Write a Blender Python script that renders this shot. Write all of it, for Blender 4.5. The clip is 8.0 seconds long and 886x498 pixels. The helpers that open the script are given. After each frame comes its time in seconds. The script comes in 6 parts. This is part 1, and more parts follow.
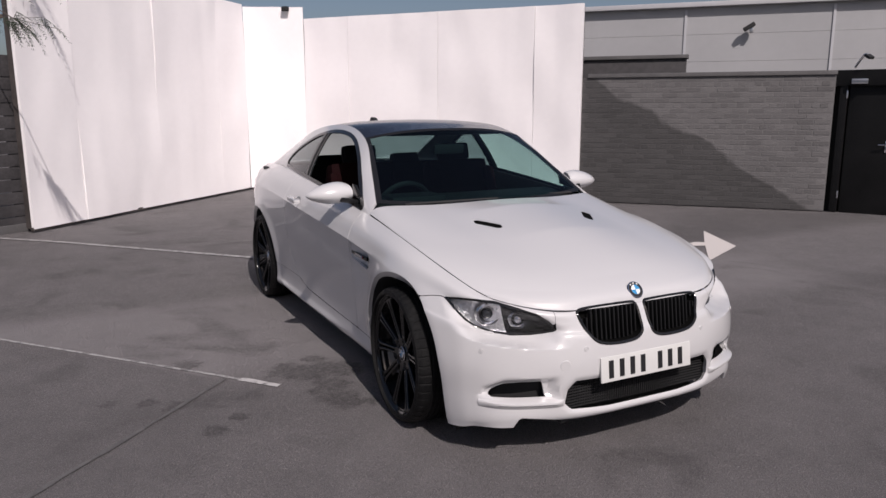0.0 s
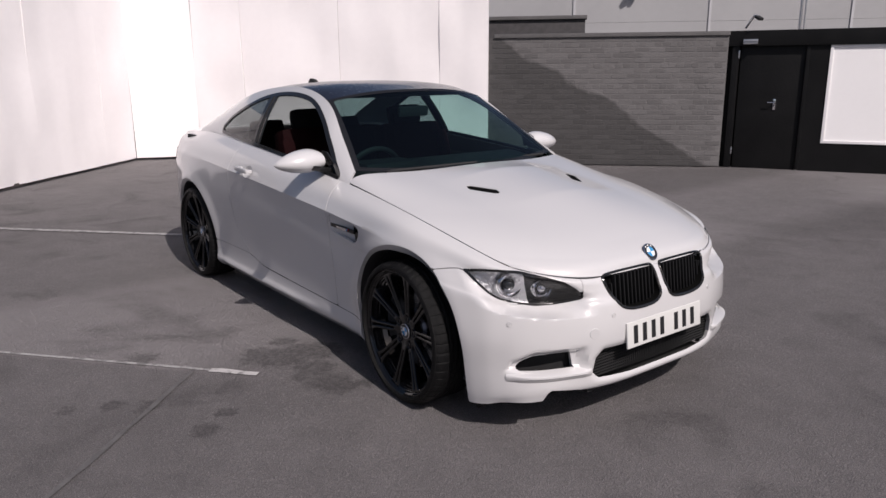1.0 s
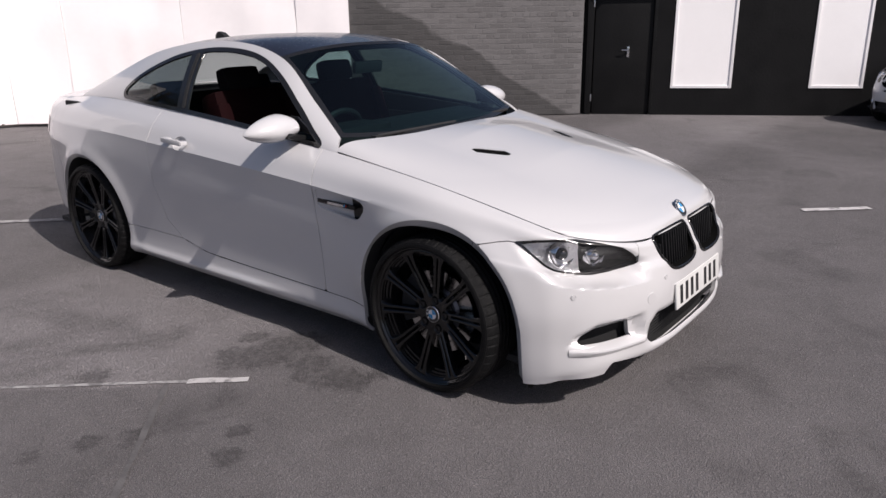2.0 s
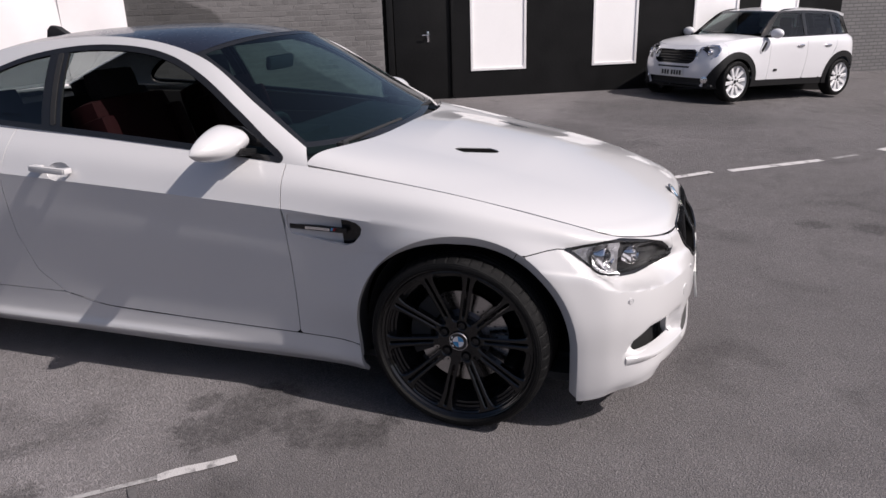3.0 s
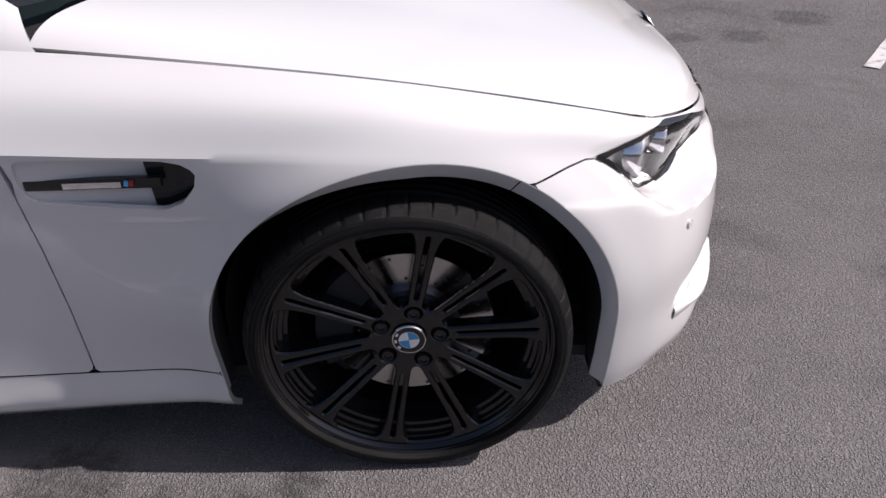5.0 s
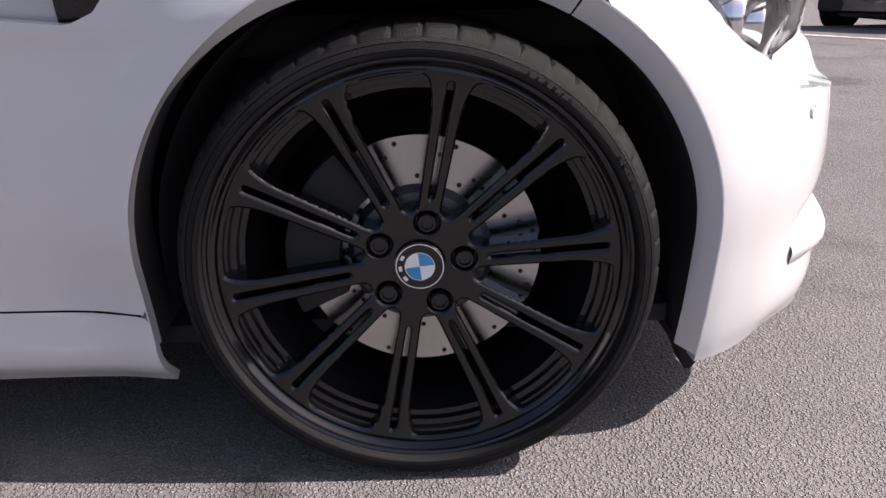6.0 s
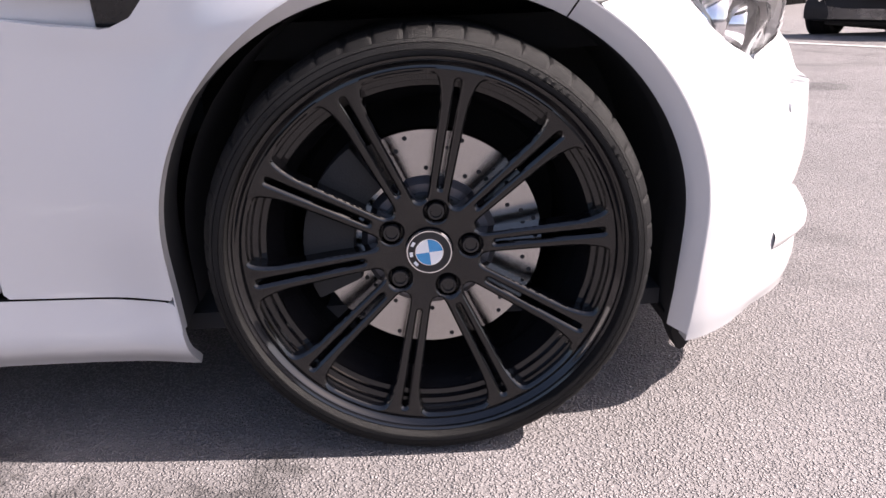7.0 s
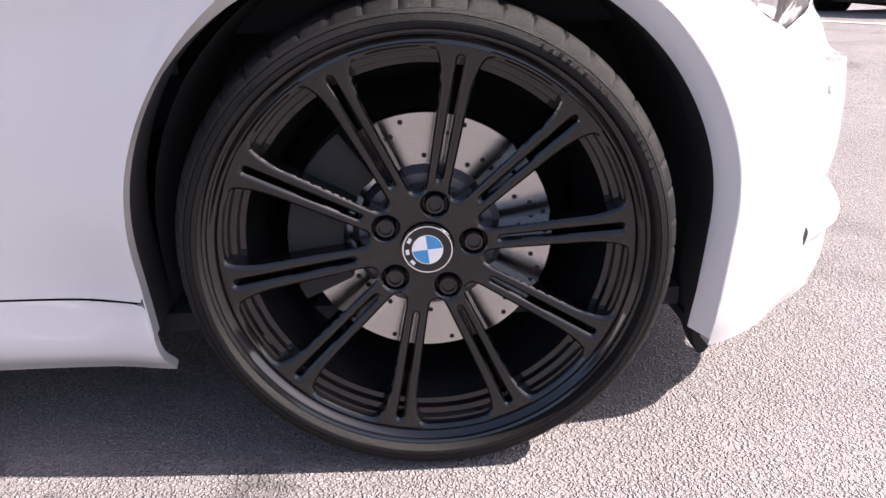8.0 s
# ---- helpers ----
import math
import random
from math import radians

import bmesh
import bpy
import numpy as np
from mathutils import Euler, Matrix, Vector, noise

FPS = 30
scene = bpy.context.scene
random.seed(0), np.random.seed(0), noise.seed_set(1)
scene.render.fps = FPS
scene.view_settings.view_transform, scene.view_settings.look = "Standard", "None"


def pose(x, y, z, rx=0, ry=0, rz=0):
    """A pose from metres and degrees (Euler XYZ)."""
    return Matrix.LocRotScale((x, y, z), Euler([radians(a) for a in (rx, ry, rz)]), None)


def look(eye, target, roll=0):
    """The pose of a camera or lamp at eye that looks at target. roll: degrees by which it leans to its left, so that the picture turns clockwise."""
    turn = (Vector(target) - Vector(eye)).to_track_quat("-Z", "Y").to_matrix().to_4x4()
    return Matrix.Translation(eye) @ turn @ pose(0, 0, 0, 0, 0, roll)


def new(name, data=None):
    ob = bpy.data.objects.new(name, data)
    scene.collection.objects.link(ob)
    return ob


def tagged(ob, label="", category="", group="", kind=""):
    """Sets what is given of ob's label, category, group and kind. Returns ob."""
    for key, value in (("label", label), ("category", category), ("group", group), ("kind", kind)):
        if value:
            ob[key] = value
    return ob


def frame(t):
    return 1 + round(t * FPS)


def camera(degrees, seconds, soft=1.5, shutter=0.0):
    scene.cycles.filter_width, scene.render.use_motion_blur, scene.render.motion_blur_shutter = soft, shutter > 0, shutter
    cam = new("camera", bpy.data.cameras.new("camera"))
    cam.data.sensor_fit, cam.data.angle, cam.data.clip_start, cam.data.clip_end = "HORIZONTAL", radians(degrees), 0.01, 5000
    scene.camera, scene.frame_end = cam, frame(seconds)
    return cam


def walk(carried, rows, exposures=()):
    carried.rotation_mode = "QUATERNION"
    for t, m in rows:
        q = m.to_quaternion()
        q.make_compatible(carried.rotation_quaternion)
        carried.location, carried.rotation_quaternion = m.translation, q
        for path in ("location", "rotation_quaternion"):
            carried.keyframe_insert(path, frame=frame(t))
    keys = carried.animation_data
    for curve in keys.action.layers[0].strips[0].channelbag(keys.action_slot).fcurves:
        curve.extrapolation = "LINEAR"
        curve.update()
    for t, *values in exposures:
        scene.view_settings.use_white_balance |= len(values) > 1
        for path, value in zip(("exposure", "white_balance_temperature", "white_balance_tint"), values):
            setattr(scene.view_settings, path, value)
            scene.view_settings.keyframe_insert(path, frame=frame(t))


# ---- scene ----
cam = camera(62.5, 8.0)
PATH = [
    (0, (3.172, -2.244, 1.526), (1.425, -1.350, 1.142), -0.1),
    (0.5, (2.988, -2.429, 1.495), (1.312, -1.415, 1.091), -0.4),
    (0.8, (2.821, -2.567, 1.530), (1.230, -1.435, 1.074), -0.5),
    (1, (2.664, -2.642, 1.506), (1.116, -1.471, 1.026), -0.4),
    (1.2, (2.482, -2.716, 1.503), (0.977, -1.494, 1.008), -2.2),
    (2.3, (1.505, -3.11, 1.516), (0.486, -1.502, 0.903), -1.5),
    (2.5, (1.293, -3.116, 1.52), (0.383, -1.442, 0.911), -3.1),
    (2.8, (0.971, -3.148, 1.512), (0.221, -1.406, 0.870), -1.3),
    (3, (0.733, -3.16, 1.512), (0.125, -1.369, 0.863), -1.8),
    (3.3, (0.520, -3.168, 1.523), (0.114, -1.316, 0.840), -2.0),
    (3.5, (0.34, -3.103, 1.521), (0.121, -1.263, 0.768), -0.8),
    (4, (0.098, -2.81, 1.484), (0.059, -1.031, 0.571), -2.1),
    (4.2, (0.043, -2.69, 1.469), (0.084, -0.933, 0.514), -2.0),
    (5.3, (0.028, -1.811, 1.149), (0.091, -0.141, 0.049), -2.0),
    (5.5, (0.016, -1.739, 1.014), (0.092, -0.033, -0.027), -1.6),
    (6, (0.001, -1.814, 0.733), (0.059, 0.040, -0.015), -1.8),
    (6.5, (-0.017, -1.893, 0.723), (0.049, -0.031, -0.005), -2.3),
    (7, (-0.025, -1.899, 0.727), (0.052, -0.034, 0.008), -2.2),
    (7.5, (-0.020, -1.892, 0.723), (0.061, -0.029, -0.001), -2.0),
    (8, (-0.022, -1.783, 0.710), (0.058, 0.060, -0.064), -2.0),
]
EXPOSURES = [(0, -0.33, 6550, 17), (1.2, -0.20, 6550, 16), (2.5, 0.05, 6500, 15), (3.5, 0.16, 6550, 16), (4.2, 0.33, 6550, 17), (5.3, 0.52, 6500, 16), (5.6, 0.74, 6550, 17), (6.3, 1.55, 6800, 19), (7.0, 1.90, 6850, 20), (7.5, 2.03, 6850, 20), (8.0, 2.18, 6850, 20)]
walk(cam, [(t, look(eye, target, roll)) for t, eye, target, roll in PATH], EXPOSURES)

# ---- light: a clear day, sun ahead of the coupe ----
SUN = Vector((0.68, -0.068, 0.70)).normalized()
world = bpy.data.worlds.new("sky")
scene.world = world
world.use_nodes = True
wn = world.node_tree.nodes
sky = wn.new("ShaderNodeTexSky")
sky.sky_type = "NISHITA"
sky.sun_disc = False
sky.sun_elevation = math.asin(SUN.z)
sky.sun_rotation = math.atan2(SUN.x, SUN.y)
sky.air_density, sky.dust_density = 0.9, 2.6
wn["Background"].inputs["Strength"].default_value = 0.082
world.node_tree.links.new(sky.outputs[0], wn["Background"].inputs["Color"])
sun = new("sun", bpy.data.lights.new("sun", "SUN"))
sun.data.energy, sun.data.angle, sun.data.color = 4.6, radians(0.53), (1.0, 0.95, 0.89)
sun.matrix_world = look(tuple(SUN * 40), (0, 0, 0))


# ---- materials ----
def material(name, colour, rough=0.5, metal=0.0, vary=0.0, scale=8.0, bump=0.0, bump_scale=60.0, coat=0.0, spec=0.5):
    """A surface with a broad and a fine variation of its colour, and a fine relief."""
    m = bpy.data.materials.new(name)
    m.use_nodes = True
    nt = m.node_tree
    b = nt.nodes["Principled BSDF"]
    b.inputs["Roughness"].default_value = rough
    b.inputs["Metallic"].default_value = metal
    b.inputs["Coat Weight"].default_value = coat
    b.inputs["Coat Roughness"].default_value = 0.04
    b.inputs["Specular IOR Level"].default_value = spec
    c = (*colour, 1)
    b.inputs["Base Color"].default_value = c
    if vary or bump:
        co = nt.nodes.new("ShaderNodeTexCoord")
    if vary:
        broad, fine = nt.nodes.new("ShaderNodeTexNoise"), nt.nodes.new("ShaderNodeTexNoise")
        broad.inputs["Scale"].default_value, fine.inputs["Scale"].default_value = scale, scale * 9
        broad.inputs["Detail"].default_value, fine.inputs["Detail"].default_value = 5, 4
        nt.links.new(co.outputs["Object"], broad.inputs["Vector"])
        nt.links.new(co.outputs["Object"], fine.inputs["Vector"])
        add = nt.nodes.new("ShaderNodeMath")
        add.operation = "MULTIPLY_ADD"
        nt.links.new(fine.outputs["Fac"], add.inputs[0])
        add.inputs[1].default_value = 0.5
        nt.links.new(broad.outputs["Fac"], add.inputs[2])
        ramp = nt.nodes.new("ShaderNodeMapRange")
        ramp.inputs["From Min"].default_value, ramp.inputs["From Max"].default_value = 0.45, 1.05
        ramp.inputs["To Min"].default_value, ramp.inputs["To Max"].default_value = 1 - vary, 1 + vary
        nt.links.new(add.outputs[0], ramp.inputs["Value"])
        mul = nt.nodes.new("ShaderNodeMix")
        mul.data_type, mul.blend_type = "RGBA", "MULTIPLY"
        mul.inputs["Factor"].default_value = 1
        mul.inputs["A"].default_value = c
        nt.links.new(ramp.outputs[0], mul.inputs["B"])
        nt.links.new(mul.outputs["Result"], b.inputs["Base Color"])
        rr = nt.nodes.new("ShaderNodeMapRange")
        rr.inputs["To Min"].default_value, rr.inputs["To Max"].default_value = max(rough - 0.08, 0.02), min(rough + 0.12, 1)
        nt.links.new(broad.outputs["Fac"], rr.inputs["Value"])
        nt.links.new(rr.outputs[0], b.inputs["Roughness"])
    if bump:
        n = nt.nodes.new("ShaderNodeTexNoise")
        n.inputs["Scale"].default_value, n.inputs["Detail"].default_value = bump_scale, 6
        nt.links.new(co.outputs["Object"], n.inputs["Vector"])
        bp = nt.nodes.new("ShaderNodeBump")
        bp.inputs["Strength"].default_value, bp.inputs["Distance"].default_value = bump, 0.01
        nt.links.new(n.outputs["Fac"], bp.inputs["Height"])
        nt.links.new(bp.outputs[0], b.inputs["Normal"])
    return m


def node(nt, kind, **sockets):
    """A node with some of its sockets set: a value, or a socket to link from."""
    n = nt.nodes.new(kind)
    for key, value in sockets.items():
        s = n.inputs[int(key[1:])] if key[0] == "_" else n.inputs[key.replace("__", " ")]
        if isinstance(value, bpy.types.NodeSocket):
            nt.links.new(value, s)
        else:
            s.default_value = value
    return n


def maths(nt, op, a, b=0.0, c=0.0):
    n = nt.nodes.new("ShaderNodeMath")
    n.operation = op
    for k, v in enumerate((a, b, c)):
        if isinstance(v, bpy.types.NodeSocket):
            nt.links.new(v, n.inputs[k])
        else:
            n.inputs[k].default_value = v
    return n.outputs[0]


def glass_material(name, tint, rough=0.0, gloss=0.05):
    """Thin pane: see-through with a mirror gloss that grows at grazing angles."""
    m = bpy.data.materials.new(name)
    m.use_nodes = True
    nt = m.node_tree
    nt.nodes.remove(nt.nodes["Principled BSDF"])
    t = node(nt, "ShaderNodeBsdfTransparent", Color=(*tint, 1))
    g = node(nt, "ShaderNodeBsdfGlossy", Roughness=rough, Color=(1, 1, 1, 1))
    f = node(nt, "ShaderNodeLayerWeight", Blend=0.5)
    k = maths(nt, "MULTIPLY_ADD", maths(nt, "POWER", f.outputs["Facing"], 5.0), 0.93, gloss)
    mix = node(nt, "ShaderNodeMixShader", _0=k, _1=t.outputs[0], _2=g.outputs[0])
    nt.links.new(mix.outputs[0], nt.nodes["Material Output"].inputs["Surface"])
    return m


PAINT = material("pearl_white_paint", (0.58, 0.575, 0.585), 0.28, 0.0, 0.0, 3, 0, 60, 1.0)
PAINT_MINI = material("white_car_paint", (0.68, 0.68, 0.71), 0.35, 0.0, 0.015, 3, 0, 60, 0.9)
PAINT_DARK = material("black_blue_car_paint", (0.010, 0.012, 0.017), 0.25, 0.2, 0.05, 4, 0, 60, 1.0)
CARBON = material("carbon_roof", (0.010, 0.009, 0.014), 0.22, 0.0, 0.1, 40, 0, 60, 0.3)
BLACK_TRIM = material("gloss_black_trim", (0.014, 0.014, 0.015), 0.07, 0.0, 0.08, 20, 0, 60, 0.0, 0.5)
BLACK_MATT = material("black_plastic", (0.014, 0.014, 0.015), 0.7, 0, 0.15, 20, 0.15, 300)
VOID = material("black_underside", (0.032, 0.032, 0.034), 0.95, 0, 0.1, 10)
RUBBER = material("tyre_rubber", (0.007, 0.007, 0.0075), 0.46, 0, 0.2, 14, 0.40, 620, 0, 0.15)
RIM = material("gloss_black_alloy", (0.005, 0.005, 0.006), 0.04, 0.0, 0.08, 20, 0, 60, 0.0, 0.58)
RIM_GLOSS = material("gloss_black_barrel", (0.008, 0.008, 0.009), 0.05, 0.0, 0.0, 20, 0, 60, 0.0, 0.55)
ALLOY = material("bright_silver_alloy_paint", (0.70, 0.70, 0.72), 0.35, 0.1, 0.04, 10)
FLARE = material("dark_arch_plastic", (0.006, 0.006, 0.007), 0.6, 0, 0.1, 20, 0.1, 300, 0, 0.3)
VENT = material("black_vent_mesh", (0.004, 0.004, 0.004), 0.9, 0, 0.1, 40, 0, 60, 0, 0.05)
SILVER = material("silver_alloy", (0.55, 0.55, 0.57), 0.3, 0.9, 0.05, 10)
DISC = material("brake_disc_steel", (0.46, 0.45, 0.45), 0.20, 1.0, 0.06, 30)
BELL = material("disc_bell_paint", (0.16, 0.16, 0.18), 0.35, 0.8, 0.1, 20)
CHROME = material("chrome", (0.85, 0.85, 0.87), 0.08, 1.0, 0.02, 10)
LEATHER = material("dark_seat_leather", (0.007, 0.0055, 0.006), 0.7, 0, 0.2, 12, 0.2, 150, 0, 0.1)
LEATHER_RED = material("dark_red_leather", (0.009, 0.0016, 0.0022), 0.8, 0, 0.2, 12, 0.2, 150, 0, 0.08)
DASH = material("dashboard_plastic", (0.009, 0.009, 0.010), 0.6, 0, 0.15, 20, 0.2, 250)
PLATE = material("reflective_white_plate", (0.62, 0.62, 0.61), 0.4, 0, 0.03, 12)
INK = material("black_print", (0.012, 0.012, 0.014), 0.5, 0, 0.05, 20)
BLUE = material("enamel_blue", (0.05, 0.28, 0.55), 0.25, 0, 0.03, 20)
ENAMEL = material("enamel_white", (0.8, 0.8, 0.8), 0.25, 0, 0.02, 20)
RED_LAMP = material("red_lamp_lens", (0.25, 0.012, 0.015), 0.15, 0, 0.05, 20)
GLASS_WS = glass_material("tinted_windscreen_glass", (0.36, 0.54, 0.53), 0.0, 0.040)
GLASS_DEEP = glass_material("dark_windscreen_glass", (0.20, 0.25, 0.25), 0.0, 0.03)
GLASS_SIDE = glass_material("tinted_side_glass", (0.84, 0.95, 0.90), 0.0, 0.04)
GLASS_QUARTER = glass_material("dark_quarter_glass", (0.36, 0.40, 0.40))
GLASS_CLEAR = glass_material("clear_lamp_glass", (0.95, 0.95, 0.96), 0.0, 0.03)


# ---- building tools ----
def link_mesh(name, bm, mat, smooth=True, sharp=40):
    me = bpy.data.meshes.new(name)
    bm.to_mesh(me)
    bm.free()
    for p in me.polygons:
        p.use_smooth = smooth
    if smooth and sharp:
        me.set_sharp_from_angle(angle=radians(sharp))
    me.materials.append(mat)
    return new(name, me)


def part(name, bm, mat, parent, label="", smooth=True, sharp=40):
    ob = link_mesh(name, bm, mat, smooth, sharp)
    ob.parent = parent
    return tagged(ob, label)


def thing(name, label, category, m=Matrix(), group="", kind=""):
    ob = new(name)
    ob.empty_display_size = 0.2
    ob.matrix_world = m
    return tagged(ob, label, category, group, kind)


def box(bm, size, at=(0, 0, 0), turn=None, bevel=0.0):
    m = Matrix.Translation(at) @ (turn or Matrix()) @ Matrix.Diagonal((*size, 1))
    made = bmesh.ops.create_cube(bm, size=1, matrix=m)["verts"]
    if bevel:
        edges = list({e for v in made for e in v.link_edges})
        bmesh.ops.bevel(bm, geom=edges, offset=bevel, segments=2, profile=0.7, affect="EDGES")
    return made


def block(size, at=(0, 0, 0), turn=None, bevel=0.0):
    bm = bmesh.new()
    box(bm, size, at, turn, bevel)
    return bm


def tube(bm, a, b, r1, r2=None, seg=12):
    a, b = Vector(a), Vector(b)
    m = Matrix.Translation((a + b) / 2) @ (b - a).to_track_quat("Z", "Y").to_matrix().to_4x4()
    bmesh.ops.create_cone(bm, cap_ends=True, segments=seg, radius1=r1, radius2=r1 if r2 is None else r2, depth=(b - a).length, matrix=m)


def cord(points, r, closed=False, seg=8):
    """One round cord along points, capped where it ends."""
    pts = [Vector(p) for p in points]
    n = len(pts)
    bm = bmesh.new()
    rings = []
    for k, p in enumerate(pts):
        a, b = (pts[k - 1], pts[(k + 1) % n]) if closed else (pts[max(k - 1, 0)], pts[min(k + 1, n - 1)])
        turn = (b - a).to_track_quat("Z", "Y")
        rings.append([bm.verts.new(p + turn @ Vector((r * math.cos(2 * math.pi * j / seg), r * math.sin(2 * math.pi * j / seg), 0))) for j in range(seg)])
    for p, q in zip(rings, rings[1:] + (rings[:1] if closed else [])):
        k = min(range(seg), key=lambda i: (q[i].co - p[0].co).length)
        for j in range(seg):
            bm.faces.new((p[j], p[(j + 1) % seg], q[(j + 1 + k) % seg], q[(j + k) % seg]))
    if not closed:
        bm.faces.new(rings[0][::-1])
        bm.faces.new(rings[-1])
    bmesh.ops.recalc_face_normals(bm, faces=bm.faces[:])
    return bm


def lathe(profile, seg=48, axis="y"):
    """A closed turn of (radius, along) pairs about the y axis."""
    bm = bmesh.new()
    rings = []
    for k in range(seg):
        a = 2 * math.pi * k / seg
        rings.append([bm.verts.new((r * math.cos(a), h, r * math.sin(a))) for r, h in profile])
    for k in range(seg):
        p, q = rings[k], rings[(k + 1) % seg]
        for j in range(len(profile) - 1):
            bm.faces.new((p[j], p[j + 1], q[j + 1], q[j]))
    bmesh.ops.remove_doubles(bm, verts=bm.verts[:], dist=1e-6)
    bmesh.ops.recalc_face_normals(bm, faces=bm.faces[:])
    return bm


def prism(outline, depth, bevel=0.0):
    """An outline in x and z, pushed along y from 0 to depth."""
    bm = bmesh.new()
    lo = [bm.verts.new((x, 0, z)) for x, z in outline]
    hi = [bm.verts.new((x, depth, z)) for x, z in outline]
    n = len(outline)
    bm.faces.new(lo), bm.faces.new(hi[::-1])
    for k in range(n):
        bm.faces.new((lo[k], hi[k], hi[(k + 1) % n], lo[(k + 1) % n]))
    bmesh.ops.recalc_face_normals(bm, faces=bm.faces[:])
    if bevel:
        bmesh.ops.bevel(bm, geom=bm.edges[:], offset=bevel, segments=2, profile=0.7, affect="EDGES")
    return bm


def spline(ctrl, t):
    """Catmull-Rom through the rows of ctrl at the parameters t (0 to len - 1)."""
    c = np.asarray(ctrl, float)
    c = np.concatenate([[2 * c[0] - c[1]], c, [2 * c[-1] - c[-2]]])
    t = np.asarray(t, float)
    i = np.clip(t.astype(int), 0, len(c) - 4)
    f = (t - i)[..., None]
    p0, p1, p2, p3 = c[i], c[i + 1], c[i + 2], c[i + 3]
    return 0.5 * (2 * p1 + (p2 - p0) * f + (2 * p0 - 5 * p1 + 4 * p2 - p3) * f**2 + (3 * p1 - p0 - 3 * p2 + p3) * f**3)


def even(ctrl, step):
    """Parameters that walk along ctrl in steps of about that length, keeping its knots."""
    c = np.asarray(ctrl, float)
    out = []
    for k in range(len(c) - 1):
        n = max(2, int(np.ceil(np.linalg.norm(c[k + 1] - c[k]) / step)))
        out.append(k + np.arange(n) / n)
    return np.concatenate(out + [[len(c) - 1]])


def outline_field(x, z, poly, soft=0.0):
    """Signed distance to a closed outline: negative inside. soft rounds its corners."""
    poly = np.asarray(poly, float)
    d = np.full(x.shape, 1e9)
    inside = np.zeros(x.shape, bool)
    for (ax, az), (bx, bz) in zip(poly, np.roll(poly, -1, 0)):
        ex, ez = bx - ax, bz - az
        h = np.clip(((x - ax) * ex + (z - az) * ez) / (ex * ex + ez * ez + 1e-12), 0, 1)
        d = np.minimum(d, np.hypot(x - ax - h * ex, z - az - h * ez))
        cross = (az > z) != (bz > z)
        inside ^= cross & (x < (bx - ax) * (z - az) / (bz - az + 1e-12) + ax)
    return np.where(inside, -d, d) - soft


def skin(p, f, ref, rim=0.012, lift=0.0):
    """The part of a grid of places p where f is negative, cut cleanly along f = 0, facing away from ref, its edge turned in by rim."""
    nu, nv = f.shape
    ins = f < 0
    bm = bmesh.new()
    at = {}

    def corner(i, j):
        k = (i, j)
        if k not in at:
            at[k] = bm.verts.new(p[i, j])
        return at[k]

    def cut(a, b):
        k = (a, b) if a < b else (b, a)
        if k not in at:
            t = f[k[0]] / (f[k[0]] - f[k[1]])
            t = min(max(t, 0.001), 0.999)
            at[k] = bm.verts.new(p[k[0]] + (p[k[1]] - p[k[0]]) * t)
        return at[k]

    some = ins[:-1, :-1] | ins[1:, :-1] | ins[:-1, 1:] | ins[1:, 1:]
    for i, j in np.argwhere(some):
        ring = [(i, j), (i + 1, j), (i + 1, j + 1), (i, j + 1)]
        vs = []
        for a, b in zip(ring, ring[1:] + ring[:1]):
            if ins[a]:
                vs.append(corner(*a))
            if ins[a] != ins[b]:
                vs.append(cut(a, b))
        if len(vs) >= 3:
            try:
                bm.faces.new(vs)
            except ValueError:
                pass
    bmesh.ops.remove_doubles(bm, verts=bm.verts[:], dist=2e-4)
    bmesh.ops.dissolve_degenerate(bm, edges=bm.edges[:], dist=1e-4)
    bm.normal_update()
    ref = Vector(ref)
    if sum((fc.normal.dot(fc.calc_center_median() - ref)) * fc.calc_area() for fc in bm.faces) < 0:
        bmesh.ops.reverse_faces(bm, faces=bm.faces[:])
        bm.normal_update()
    if lift:
        for v in bm.verts:
            v.co += v.normal * lift
    if rim:
        edges = [e for e in bm.edges if e.is_boundary]
        top, low = {}, {}
        for e in edges:
            for v in e.verts:
                if v not in top:
                    top[v] = v.co.copy()
                    low[v] = v.co - v.normal * rim
        tv = {v: bm.verts.new(c) for v, c in top.items()}
        lv = {v: bm.verts.new(c) for v, c in low.items()}
        for e in edges:
            a, b = (l := e.link_loops[0]).vert, l.link_loop_next.vert
            bm.faces.new((tv[b], tv[a], lv[a], lv[b]))
    return bm


def arch_patch(centre, edge, wide, power=2.2, cross=2.0, nv=41, step=0.03):
    """A crowned sheet over the car's middle: centre (x, z) and edge (x, y, z) curves run side by side from front to rear."""
    t = np.linspace(0, len(centre) - 1, wide)
    c, e = spline(centre, t), spline(edge, t * (len(edge) - 1) / (len(centre) - 1))
    w = np.linspace(-1, 1, nv)[None, :]
    aw = np.abs(w)
    if isinstance(power, tuple):
        # a blunter nose that eases into the rest
        u = t / (len(centre) - 1)
        k, q = np.clip(u / 0.22, 0, 1)[:, None], np.clip((u - 0.6) / 0.4, 0, 1)[:, None]
        power, cross = [v[0] + (v[1] - v[0]) * k + (v[2] - v[1]) * q for v in (power, cross)]
    x = c[:, :1] + (e[:, :1] - c[:, :1]) * aw**cross
    y = e[:, 1:2] * w
    z = c[:, 1:2] + (e[:, 2:3] - c[:, 1:2]) * aw**power
    return np.stack(np.broadcast_arrays(x, y, z), -1)


